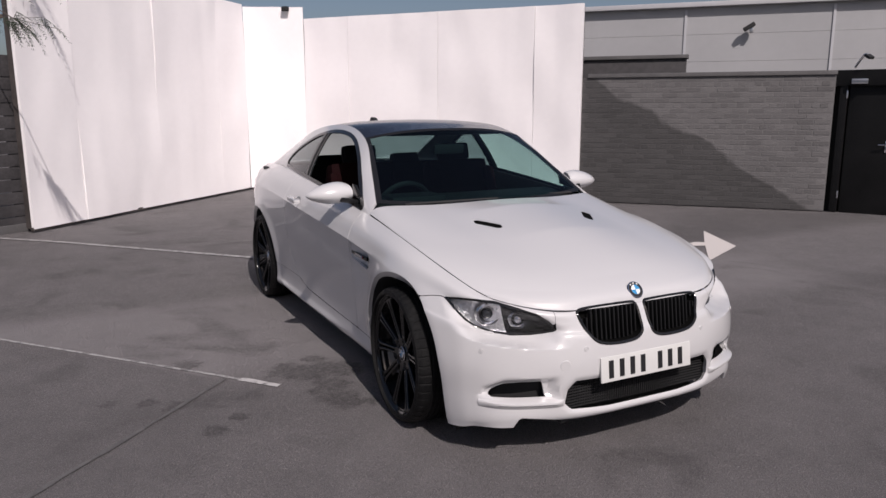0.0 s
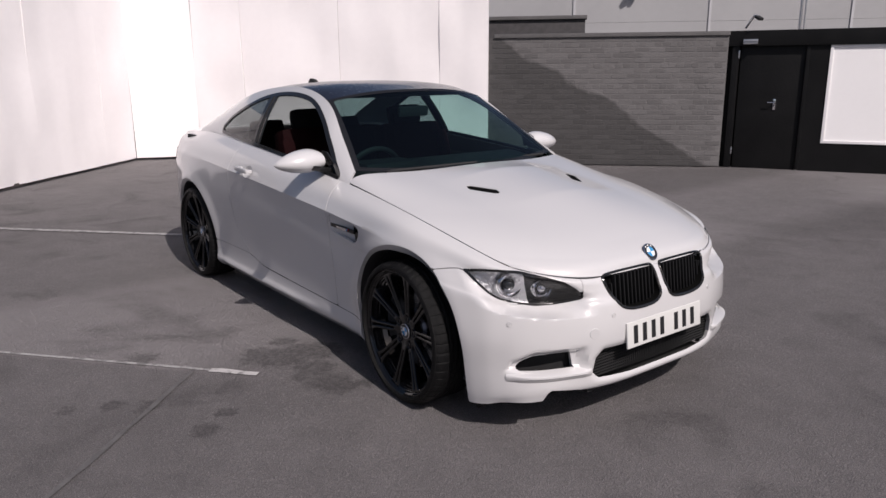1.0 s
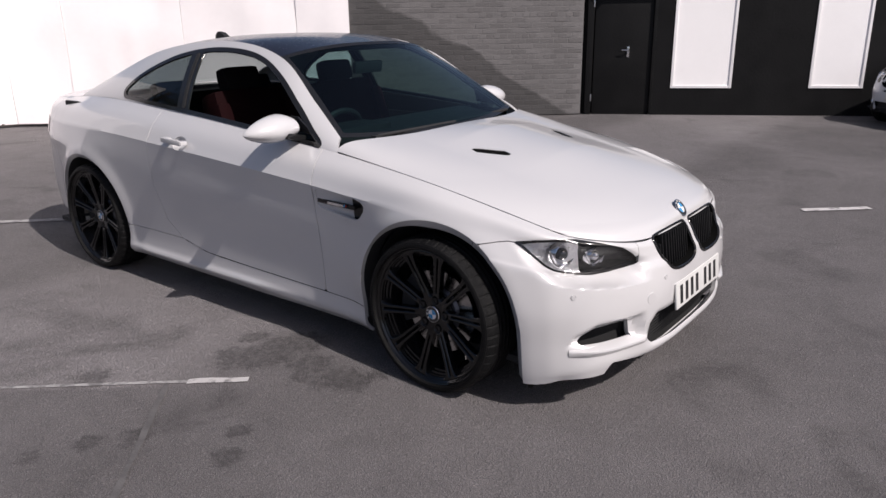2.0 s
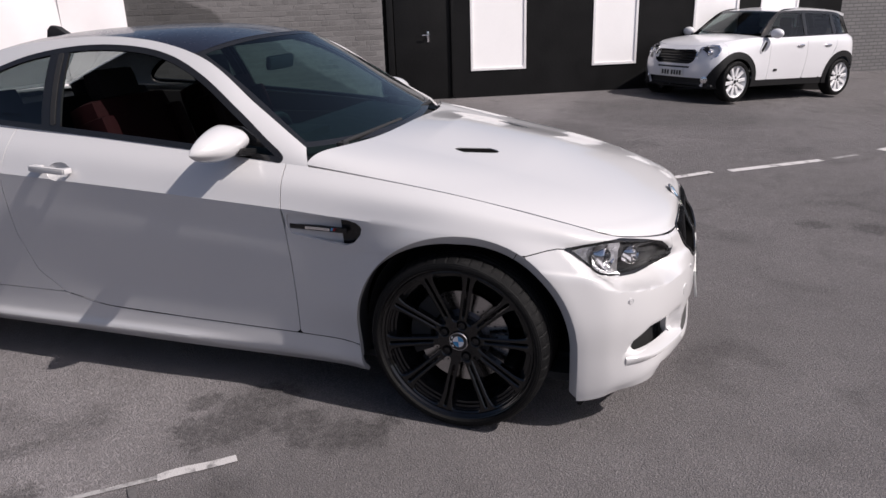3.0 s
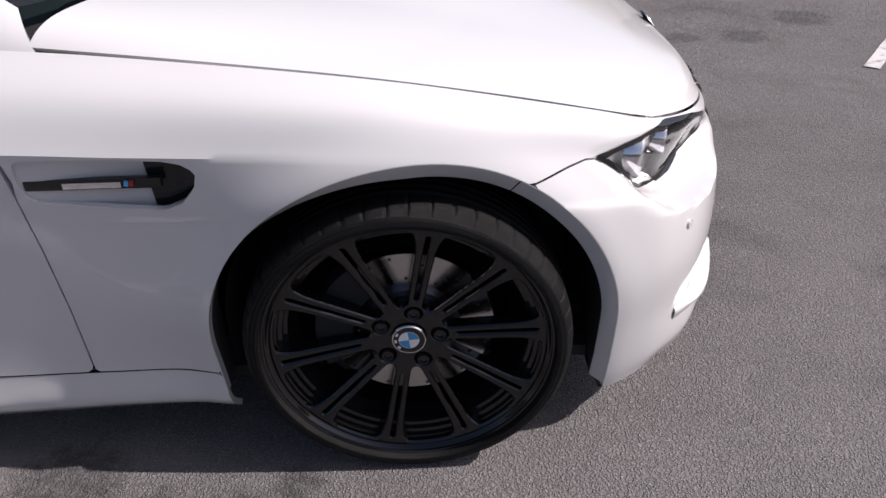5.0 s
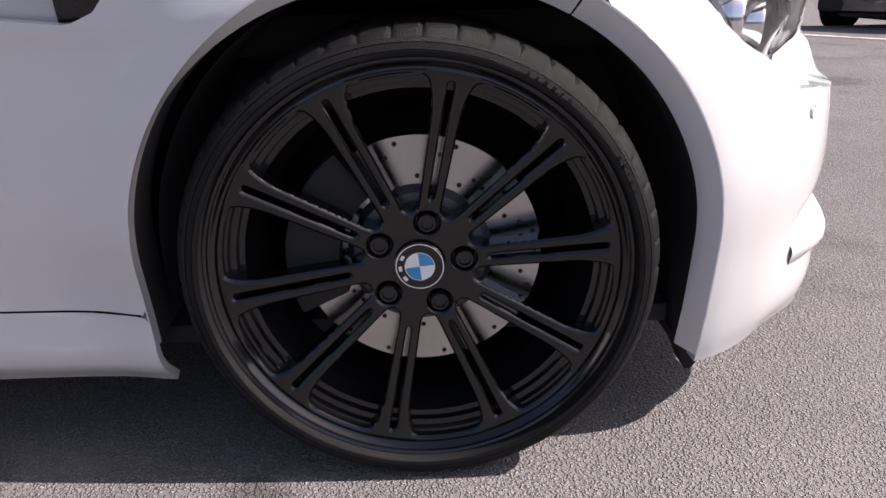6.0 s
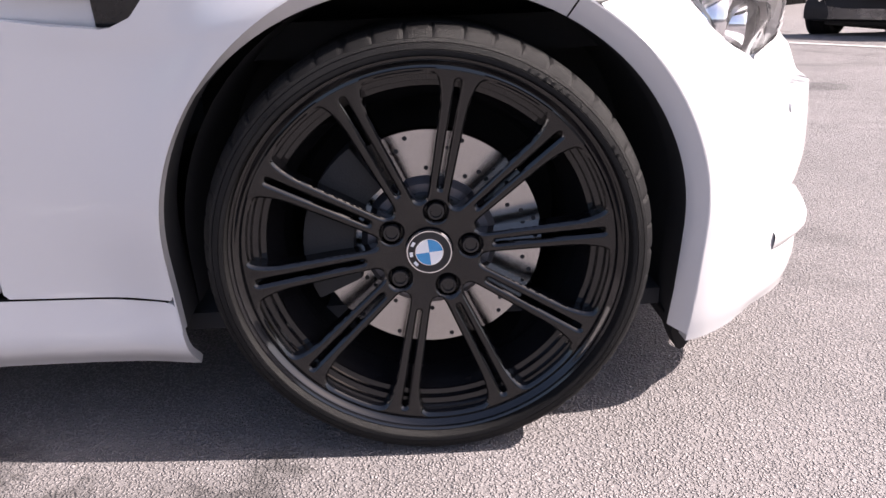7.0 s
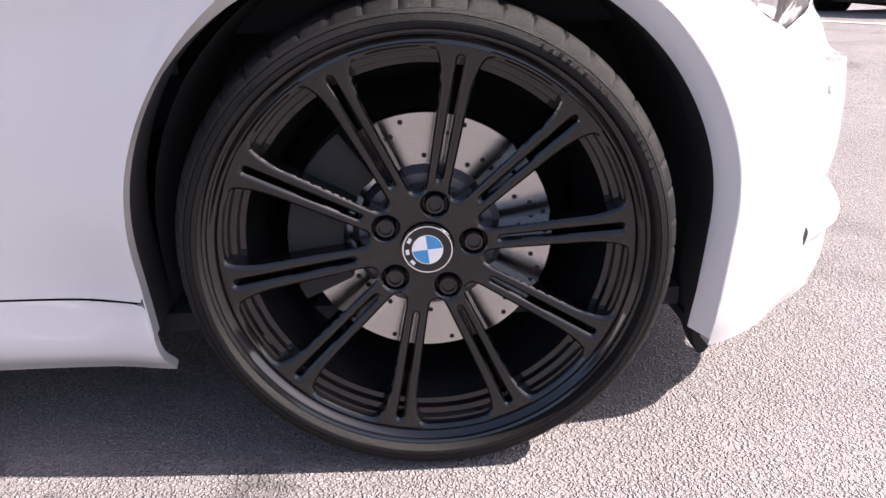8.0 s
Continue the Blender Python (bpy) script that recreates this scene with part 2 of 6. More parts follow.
# ---- the car park: ground, painted lines, walls ----
def ground_height(x, y):
    """Level round the coupe, falling gently where the far cars stand."""
    s = min(max((y - 5.0) / 3.5, 0), 1)
    s = s * s * (3 - 2 * s)
    return -0.016 - 0.072 * min(max(x - 0.2, 0), 9.0) * s


def asphalt():
    """Old worn tarmac: pale chips in dark binder, tyre-polished patches, oil stains."""
    m = bpy.data.materials.new("worn_tarmac")
    m.use_nodes = True
    nt = m.node_tree
    b = nt.nodes["Principled BSDF"]
    co = node(nt, "ShaderNodeTexCoord").outputs["Object"]
    broad = node(nt, "ShaderNodeTexNoise", Vector=co, Scale=0.55, Detail=6.0, Roughness=0.6).outputs["Fac"]
    mid = node(nt, "ShaderNodeTexNoise", Vector=co, Scale=4.0, Detail=5.0, Roughness=0.65).outputs["Fac"]
    grit = node(nt, "ShaderNodeTexNoise", Vector=co, Scale=380.0, Detail=3.0).outputs["Fac"]
    shift = node(nt, "ShaderNodeVectorMath", _0=node(nt, "ShaderNodeTexNoise", Vector=co, Scale=90.0, Detail=3.0).outputs["Color"], _1=(0.014, 0.014, 0.0))
    shift.operation = "MULTIPLY_ADD"
    nt.links.new(co, shift.inputs[2])
    cell = node(nt, "ShaderNodeTexVoronoi", Vector=shift.outputs[0], Scale=195.0)
    shade = node(nt, "ShaderNodeSeparateColor", Color=cell.outputs["Color"]).outputs[0]
    chips = node(nt, "ShaderNodeMapRange", Value=cell.outputs["Distance"], From__Min=0.12, From__Max=0.62, To__Min=1.0, To__Max=0.0).outputs[0]
    base = maths(nt, "MULTIPLY_ADD", broad, 0.12, 0.042)
    base = maths(nt, "MULTIPLY_ADD", mid, 0.08, base)
    stone = maths(nt, "MULTIPLY_ADD", chips, maths(nt, "MULTIPLY_ADD", shade, 0.12, 0.095), -0.018)
    # a smoother, paler slab behind the thin bay line
    spot = node(nt, "ShaderNodeSeparateXYZ", Vector=co)
    beyond = maths(nt, "ADD", maths(nt, "MULTIPLY", spot.outputs[0], -0.64), maths(nt, "MULTIPLY_ADD", spot.outputs[1], 0.765, 0.59))
    slab = node(nt, "ShaderNodeMapRange", Value=beyond, From__Min=-0.01, From__Max=0.02).outputs[0]
    slab = maths(nt, "MULTIPLY", slab, node(nt, "ShaderNodeMapRange", Value=spot.outputs[0], From__Min=-0.70, From__Max=-1.15).outputs[0])
    slab = maths(nt, "MULTIPLY", slab, node(nt, "ShaderNodeMapRange", Value=spot.outputs[0], From__Min=-3.0, From__Max=-2.6).outputs[0])
    calm = maths(nt, "MULTIPLY_ADD", slab, -0.8, 1.0)
    stone = maths(nt, "ADD", maths(nt, "MULTIPLY", maths(nt, "SUBTRACT", stone, 0.065), calm), maths(nt, "MULTIPLY_ADD", slab, 0.040, 0.065))
    base = maths(nt, "ADD", stone, base)
    base = maths(nt, "MULTIPLY_ADD", maths(nt, "SUBTRACT", grit, 0.5), 0.12, base)
    base = maths(nt, "MAXIMUM", base, 0.03)
    # oil and damp stains
    far = node(nt, "ShaderNodeTexNoise", Vector=co, Scale=1.7, Detail=4.0, Distortion=0.8).outputs["Fac"]
    stain = node(nt, "ShaderNodeMapRange", Value=far, From__Min=0.56, From__Max=0.70, To__Min=0.0, To__Max=0.35).outputs[0]
    wob = node(nt, "ShaderNodeTexNoise", Vector=co, Scale=14.0, Detail=10.0, Roughness=0.80).outputs["Color"]
    warped = node(nt, "ShaderNodeVectorMath", _0=wob, _1=(0.30, 0.30, 0.0))
    warped.operation = "MULTIPLY_ADD"
    nt.links.new(co, warped.inputs[2])
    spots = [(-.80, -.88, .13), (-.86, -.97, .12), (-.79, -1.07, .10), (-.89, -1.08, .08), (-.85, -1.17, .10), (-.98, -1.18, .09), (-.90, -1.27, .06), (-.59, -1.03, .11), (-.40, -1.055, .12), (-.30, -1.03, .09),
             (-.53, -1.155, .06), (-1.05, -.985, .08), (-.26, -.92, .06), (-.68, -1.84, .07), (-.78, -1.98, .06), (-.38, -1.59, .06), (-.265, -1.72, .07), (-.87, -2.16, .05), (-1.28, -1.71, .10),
             (1.97, 2.1, .14), (2.45, 2.4, .18), (1.6, 2.12, .11), (2.2, .3, .13)]
    # broad darker ground towards the brick wall
    spots += [(-2.9, 6.2, 1.7), (-1.3, 5.0, 1.3), (-2.8, 4.6, 1.1), (0.6, 7.2, 1.4)]
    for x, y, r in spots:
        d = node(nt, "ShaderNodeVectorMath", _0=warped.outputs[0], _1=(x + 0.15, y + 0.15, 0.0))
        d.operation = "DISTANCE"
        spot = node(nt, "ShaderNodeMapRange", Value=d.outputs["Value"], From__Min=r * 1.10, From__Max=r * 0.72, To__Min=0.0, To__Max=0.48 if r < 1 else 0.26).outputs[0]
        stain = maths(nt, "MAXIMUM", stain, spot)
    fleck = node(nt, "ShaderNodeTexNoise", Vector=co, Scale=38.0, Detail=6.0, Roughness=0.75).outputs["Fac"]
    stain = maths(nt, "MULTIPLY", stain, node(nt, "ShaderNodeMapRange", Value=fleck, From__Min=0.40, From__Max=0.58, To__Min=0.45, To__Max=1.12).outputs[0])
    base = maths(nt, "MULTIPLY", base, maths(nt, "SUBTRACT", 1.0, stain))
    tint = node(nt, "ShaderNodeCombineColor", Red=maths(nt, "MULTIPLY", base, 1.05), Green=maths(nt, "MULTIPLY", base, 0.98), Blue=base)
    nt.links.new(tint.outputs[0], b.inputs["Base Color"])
    b.inputs["Roughness"].default_value = 0.82
    h = maths(nt, "MULTIPLY_ADD", chips, maths(nt, "MULTIPLY_ADD", shade, 0.7, 0.6), maths(nt, "MULTIPLY", grit, 0.35))
    bump = node(nt, "ShaderNodeBump", Height=h, Strength=1.0, Distance=0.0090)
    nt.links.new(bump.outputs[0], b.inputs["Normal"])
    return m


TARMAC = asphalt()


def worn_paint(name, colour, wear, ground=(0.155, 0.149, 0.150)):
    """Road paint rubbed away down to the tarmac in places."""
    m = bpy.data.materials.new(name)
    m.use_nodes = True
    nt = m.node_tree
    b = nt.nodes["Principled BSDF"]
    co = node(nt, "ShaderNodeTexCoord").outputs["Object"]
    n = node(nt, "ShaderNodeTexNoise", Vector=co, Scale=14.0, Detail=6.0, Roughness=0.7).outputs["Fac"]
    k = node(nt, "ShaderNodeMapRange", Value=n, From__Min=wear - 0.07, From__Max=wear + 0.07).outputs[0]
    mix = node(nt, "ShaderNodeMix")
    mix.data_type = "RGBA"
    nt.links.new(k, mix.inputs["Factor"])
    mix.inputs["A"].default_value, mix.inputs["B"].default_value = (*ground, 1), (*colour, 1)
    nt.links.new(mix.outputs["Result"], b.inputs["Base Color"])
    b.inputs["Roughness"].default_value = 0.75
    bump = node(nt, "ShaderNodeBump", Height=node(nt, "ShaderNodeTexVoronoi", Vector=co, Scale=170.0).outputs["Distance"], Strength=0.4, Distance=0.003)
    nt.links.new(bump.outputs[0], b.inputs["Normal"])
    return m


LINE = worn_paint("worn_white_road_paint", (0.55, 0.53, 0.53), 0.42)
LINE_FAINT = worn_paint("faded_road_paint", (0.34, 0.33, 0.33), 0.46)


def build_ground():
    bm = bmesh.new()
    xs = [-400, -80, -30, -16] + [x * 0.5 for x in range(-24, 31)] + [20, 30, 80, 400]
    grid = [[bm.verts.new((x, y, ground_height(x, y))) for y in xs] for x in xs]
    for i in range(len(xs) - 1):
        for j in range(len(xs) - 1):
            bm.faces.new((grid[i][j], grid[i + 1][j], grid[i + 1][j + 1], grid[i][j + 1]))
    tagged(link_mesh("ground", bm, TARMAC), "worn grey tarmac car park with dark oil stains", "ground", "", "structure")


build_ground()


LAID = []


def ground_strip(name, points, width, mat, label, ragged=0.2):
    """A painted line along points, with an uneven edge, lying on the ground."""
    bm = bmesh.new()
    LAID.append(name)
    thick = 0.004 + 0.0008 * (len(LAID) % 6)
    pts = [Vector((x, y, 0)) for x, y in points]
    row = []
    for a, b in zip(pts, pts[1:]):
        n = max(2, int((b - a).length / 0.06))
        row += [a.lerp(b, k / n) for k in range(n)]
    row.append(pts[-1])
    pairs = []
    for k, p in enumerate(row):
        d = (row[min(k + 1, len(row) - 1)] - row[max(k - 1, 0)]).normalized()
        side = Vector((-d.y, d.x, 0))
        pair = []
        for s in (-1, 1):
            q = p + side * s * width / 2 * (1 - ragged * (0.5 + 0.5 * noise.noise(p * 9 + Vector((0, 0, 5 * s)))))
            pair.append(bm.verts.new((q.x, q.y, ground_height(q.x, q.y) + thick)))
        pairs.append(pair)
    for (a, b), (c, d) in zip(pairs, pairs[1:]):
        bm.faces.new((a, c, d, b))
    return tagged(link_mesh(name, bm, mat), label, "road marking", "", "structure")


ground_strip("bay_line", [(-2.9, -3.2), (-2.38, -2.75), (-1.49, -1.98), (-0.90, -1.472)], 0.026, LINE_FAINT, "thin faded bay line on the tarmac")
ground_strip("bay_line", [(-0.90, -1.472), (-0.82, -1.405), (-0.70, -1.296)], 0.070, worn_paint("rubbed_white_paint", (0.46, 0.445, 0.445), 0.40), "pale broad end of a faded bay line", 0.8)
ground_strip("tarmac_seam", [(-0.95, -1.545), (-0.62, -1.86), (-0.14, -2.34), (0.3, -2.78)], 0.045, worn_paint("tar_filler", (0.080, 0.077, 0.078), 0.5, (0.115, 0.11, 0.111)), "dark tar-filled seam in the tarmac", 0.9)
ground_strip("bay_line", [(-7.4, -3.6), (-6.3, -2.45), (-4.3, -0.6), (-3.9, -0.2)], 0.08, LINE_FAINT, "thin faded bay line behind the coupe")
ground_strip("bay_line", [(0.55, 3.2), (0.97, 3.58)], 0.09, LINE, "worn white dashed bay line")
ground_strip("bay_line", [(1.13, 3.67), (1.95, 4.28)], 0.10, LINE, "worn white dashed bay line")
ground_strip("bay_line", [(2.05, 4.36), (2.3, 4.58)], 0.06, LINE_FAINT, "rubbed-away end of a white dashed bay line")
ground_strip("bay_line", [(2.54, 4.84), (3.47, 5.67), (4.4, 6.5), (6.5, 8.4)], 0.11, LINE, "worn white bay line running under the parked dark car")
ground_strip("bay_line", [(3.03, 5.17), (3.74, 4.29), (4.5, 3.4), (6.0, 1.6)], 0.07, LINE, "thin white end line of a parking bay")
ground_strip("bay_line", [(2.37, 1.47), (2.76, 1.93), (4.2, 3.6)], 0.085, LINE, "white bay line")
ground_strip("bay_line", [(3.99, 11.50), (5.68, 13.04), (6.4, 13.66)], 0.13, LINE, "worn white line beside the white parked car")
ground_strip("bay_line", [(5.45, 12.66), (6.45, 13.50)], 0.10, LINE, "faded white line beside the white parked car")


def build_arrow():
    """A painted arrow: a broad head on a short bent shaft."""
    bm = bmesh.new()
    for outline in ([(-2.454, 4.306), (-3.37, 4.771), (-2.784, 4.17), (-2.638, 4.027), (-2.023, 3.434)], [(-2.784, 4.17), (-2.852, 4.093), (-2.83, 3.98), (-2.77, 3.86), (-2.66, 3.70), (-2.48, 3.52), (-2.40, 3.55), (-2.52, 3.68), (-2.62, 3.79), (-2.683, 3.919), (-2.638, 4.027)]):
        bm.faces.new([bm.verts.new((x, y, ground_height(x, y) + .006)) for x, y in outline])
    bmesh.ops.recalc_face_normals(bm, faces=bm.faces[:])
    for f in bm.faces:
        if f.normal.z < 0:
            f.normal_flip()
    tagged(link_mesh("painted_arrow", bm, worn_paint("pale_arrow_paint", (0.60, 0.56, 0.54), 0.30)), "pale painted arrow on the tarmac", "road marking", "", "structure")


build_arrow()

# photo backdrop: white boards on a timber frame
BOARD = material("white_painted_board", (0.88, 0.85, 0.86), 0.55, 0, 0.03, 1.2, 0.12, 2.5)
TIMBER = material("dark_weathered_timber", (0.05, 0.042, 0.04), 0.8, 0, 0.4, 5, 0.4, 40)


def wall_turn(a, b):
    """A frame at a with x along the wall to b, y behind it."""
    d = Vector((b[0] - a[0], b[1] - a[1], 0))
    return pose(a[0], a[1], 0, 0, 0, math.degrees(math.atan2(d.y, d.x))), d.length


def backdrop_wall(a, b, high, seams, label):
    m, n = wall_turn(a, b)
    ob = thing("backdrop_wall", label, "backdrop panel", m, "white photo backdrop")
    edges = [0] + seams + [n]
    for k, (x0, x1) in enumerate(zip(edges, edges[1:])):
        bm = bmesh.new()
        nx, nz = max(4, int((x1 - x0) / 0.06)), int(high / 0.08)
        rows = []
        for i in range(nx + 1):
            x = x0 + 0.003 + (x1 - x0 - 0.006) * i / nx
            rows.append([bm.verts.new((x, 0.034 * noise.noise((x * 1.3 + k * 3.1, a[0], z * high / nz * 0.8)) + 0.020 * noise.noise((x * 2.9, a[1], z * high / nz * 1.1)) + 0.004 * noise.noise((x * 5.0, 4.0, z * high / nz * 0.35)), 0.03 + z * (high - 0.03) / nz)) for z in range(nz + 1)])
        for i in range(nx):
            for j in range(nz):
                bm.faces.new((rows[i][j], rows[i + 1][j], rows[i + 1][j + 1], rows[i][j + 1]))
        back = bmesh.ops.extrude_face_region(bm, geom=bm.faces[:])["geom"]
        for v in back:
            if isinstance(v, bmesh.types.BMVert):
                v.co.y = 0.05
        bmesh.ops.recalc_face_normals(bm, faces=bm.faces[:])
        part("panel", bm, BOARD, ob, "", True, 50)
    part("base_rail", block((n, 0.05, 0.05), (n / 2, 0.04, 0.025), None, 0.004), TIMBER, ob, "dark timber base rail")
    for x in [0.04] + seams + [n - 0.04]:
        part("stud", block((0.05, 0.09, high - 0.06), (x, 0.10, high / 2), None, 0.004), TIMBER, ob)
    return ob


backdrop_wall((-7.11, -2.68), (-10.70, 0.80), 3.33, [0.88, 2.49, 4.13], "tall white painted backdrop board with faint creases")
backdrop_wall((-10.70, 0.80), (-10.30, 1.80), 3.29, [], "narrow white backdrop board in the corner")
backdrop_wall((-10.30, 1.80), (-6.38, 5.12), 3.09, [0.92, 2.66, 4.35], "wide white painted backdrop board, slightly wavy")

# painted brick wall between the backdrop and the black door
WALL_A, WALL_B = (-6.47, 5.103), (-3.78, 7.62)
WALL_M, WALL_N = wall_turn(WALL_A, WALL_B)


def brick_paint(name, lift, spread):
    """Masonry paint, each brick a little different, a slanting shadow painted in low on the backdrop's side."""
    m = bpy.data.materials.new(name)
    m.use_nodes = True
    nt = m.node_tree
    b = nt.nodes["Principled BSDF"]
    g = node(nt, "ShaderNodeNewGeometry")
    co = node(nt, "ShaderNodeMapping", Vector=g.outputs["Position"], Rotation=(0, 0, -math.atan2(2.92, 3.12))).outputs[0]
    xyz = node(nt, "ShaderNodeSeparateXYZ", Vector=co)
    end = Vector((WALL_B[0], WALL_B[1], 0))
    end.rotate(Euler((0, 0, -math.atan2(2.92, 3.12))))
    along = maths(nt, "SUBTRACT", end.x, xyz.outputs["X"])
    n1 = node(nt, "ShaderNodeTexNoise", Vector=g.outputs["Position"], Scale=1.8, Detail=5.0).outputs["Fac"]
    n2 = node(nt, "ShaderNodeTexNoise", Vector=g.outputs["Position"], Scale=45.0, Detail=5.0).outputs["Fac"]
    # edge of the painted shadow: it drops towards the door corner
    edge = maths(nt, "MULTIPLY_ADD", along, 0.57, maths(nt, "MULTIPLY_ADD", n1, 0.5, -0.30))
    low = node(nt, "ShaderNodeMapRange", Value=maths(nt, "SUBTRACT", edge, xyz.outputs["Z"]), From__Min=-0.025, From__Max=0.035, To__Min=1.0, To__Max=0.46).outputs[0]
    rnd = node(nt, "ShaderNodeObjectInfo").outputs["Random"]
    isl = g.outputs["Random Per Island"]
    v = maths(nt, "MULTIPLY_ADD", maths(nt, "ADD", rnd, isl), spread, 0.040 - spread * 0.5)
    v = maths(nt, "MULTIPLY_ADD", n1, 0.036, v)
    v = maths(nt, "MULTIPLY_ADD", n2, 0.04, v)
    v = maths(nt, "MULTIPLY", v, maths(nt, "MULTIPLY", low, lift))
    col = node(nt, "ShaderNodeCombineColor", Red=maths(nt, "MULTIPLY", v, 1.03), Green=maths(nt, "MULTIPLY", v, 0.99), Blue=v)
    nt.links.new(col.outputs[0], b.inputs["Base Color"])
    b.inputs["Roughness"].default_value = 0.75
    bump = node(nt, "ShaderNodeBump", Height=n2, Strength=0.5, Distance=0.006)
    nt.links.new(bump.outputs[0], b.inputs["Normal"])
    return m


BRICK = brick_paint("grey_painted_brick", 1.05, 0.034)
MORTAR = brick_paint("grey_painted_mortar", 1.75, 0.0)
COPING = material("grey_painted_coping", (0.10, 0.097, 0.099), 0.7, 0, 0.2, 4, 0.3, 60)


def build_brick_wall():
    ob = thing("wall_brick", "dark grey painted brick wall with a flat coping", "wall", WALL_M, "", "structure")
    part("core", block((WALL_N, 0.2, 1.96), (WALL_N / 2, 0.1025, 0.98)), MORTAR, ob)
    part("coping", block((WALL_N - 0.16, 0.28, 0.06), (WALL_N / 2 + 0.09, 0.11, 1.99), None, 0.008), COPING, ob, "flat grey coping")
    return ob


wall_brick = build_brick_wall()

# black-clad shopfront with a door and white window boards
FRONT_A, FRONT_B = (-3.80, 7.66), (3.10, 11.46)
FRONT_M, FRONT_N = wall_turn(FRONT_A, FRONT_B)
CLAD_BLACK = material("black_painted_cladding", (0.0055, 0.0055, 0.006), 0.5, 0, 0.3, 3, 0.2, 30, 0, 0.2)
WINDOW_WHITE = material("white_window_board", (0.97, 0.955, 0.96), 0.35, 0, 0.02, 2)
FRAME_WHITE = material("white_window_frame", (0.80, 0.79, 0.80), 0.4, 0, 0.03, 6)


def build_shopfront():
    high = 2.05
    ob = thing("wall_shopfront", "black painted shopfront wall", "wall", FRONT_M, "", "structure")
    wins = [(1.37, 2.28), (3.40, 4.17), (5.15, 5.95), (6.35, 7.05)]
    edges = [1.10] + [x for w in wins for x in w] + [FRONT_N]
    for k in range(0, len(edges), 2):
        x0, x1 = edges[k], edges[k + 1]
        part("panel", block((x1 - x0, 0.2, high), ((x0 + x1) / 2, 0.1, high / 2 - 0.25)), CLAD_BLACK, ob)
    for k, (x0, x1) in enumerate(wins):
        w = x1 - x0
        part("panel", block((w, 0.2, 0.65), (x0 + w / 2, 0.1, 0.075)), CLAD_BLACK, ob)
    part("panel", block((0.42, 0.10, high), (-0.14, 0.16, high / 2 - 0.25)), CLAD_BLACK, ob)
    part("roof_edge", block((FRONT_N + 0.05, 0.3, 0.22), (FRONT_N / 2, 0.11, 1.91), None, 0.006), CLAD_BLACK, ob)
    part("back", block((FRONT_N - 0.1, 0.02, high), (FRONT_N / 2, 0.26, high / 2 - 0.25)), CLAD_BLACK, ob)
    for k, (x0, x1) in enumerate(wins):
        w, z0, z1 = x1 - x0, 0.40, 1.797
        win = thing(f"window_{k + 1}", "tall white boarded window in a white frame", "window", FRONT_M, "shop windows", "structure")
        part("pane", block((w - 0.08, 0.01, z1 - z0 - 0.08), (x0 + w / 2, 0.006, (z0 + z1) / 2)), WINDOW_WHITE, win)
        bm = bmesh.new()
        for x in (x0 + 0.02, x1 - 0.02):
            box(bm, (0.04, 0.10, z1 - z0), (x, 0.035, (z0 + z1) / 2), None, 0.004)
        for z in (z0 + 0.02, z1 - 0.02):
            box(bm, (w - 0.08, 0.098, 0.04), (x0 + w / 2, 0.035, z), None, 0.004)
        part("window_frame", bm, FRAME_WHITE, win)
    door = thing("door_1", "closed black flush door with a steel lever handle", "door", FRONT_M, "", "structure")
    part("leaf", block((0.88, 0.05, 1.88), (0.62, 0.06, 0.90), None, 0.004), CLAD_BLACK, door)
    bm = bmesh.new()
    box(bm, (0.10, 0.14, 2.0), (0.11, 0.05, 1.0), None, 0.005)
    box(bm, (0.045, 0.12, 2.0), (1.085, 0.05, 1.0), None, 0.004)
    box(bm, (0.90, 0.12, 0.10), (0.61, 0.05, 1.90), None, 0.004)
    part("door_frame", bm, CLAD_BLACK, door)
    bm = block((0.035, 0.012, 0.16), (0.70, 0.028, 0.95), None, 0.004)
    tube(bm, (0.70, 0.03, 0.98), (0.70, -0.025, 0.98), 0.009)
    tube(bm, (0.705, -0.022, 0.98), (0.60, -0.022, 0.98), 0.008)
    part("door_handle", bm, CHROME, door, "steel lever handle")
    for z in (0.25, 1.68):
        part("hinge", block((0.02, 0.012, 0.11), (0.155, -0.022, z), None, 0.003), SILVER, door)
    bm = block((0.20, 0.05, 0.07), (0.30, -0.07, 1.86), None, 0.006)
    tube(bm, (0.22, -0.10, 1.875), (0.40, -0.10, 1.865), 0.008)
    part("door_closer", bm, SILVER, door, "silver door closer arm")


build_shopfront()

# metal-clad building behind, its roof edge against the sky
METAL = material("grey_metal_cladding", (0.38, 0.38, 0.39), 0.5, 0.1, 0.06, 0.7, 0.05, 8)
METAL_TRIM = material("pale_metal_trim", (0.5, 0.5, 0.52), 0.45, 0.2, 0.05, 3)


def behind(s, off, z=0.0):
    """A place beside the brick wall: s along it from the door corner, off behind it."""
    d = Vector((WALL_B[0] - WALL_A[0], WALL_B[1] - WALL_A[1], 0)).normalized()
    return Vector((WALL_B[0], WALL_B[1], z)) - d * s + Vector((-d.y, d.x, 0)) * off


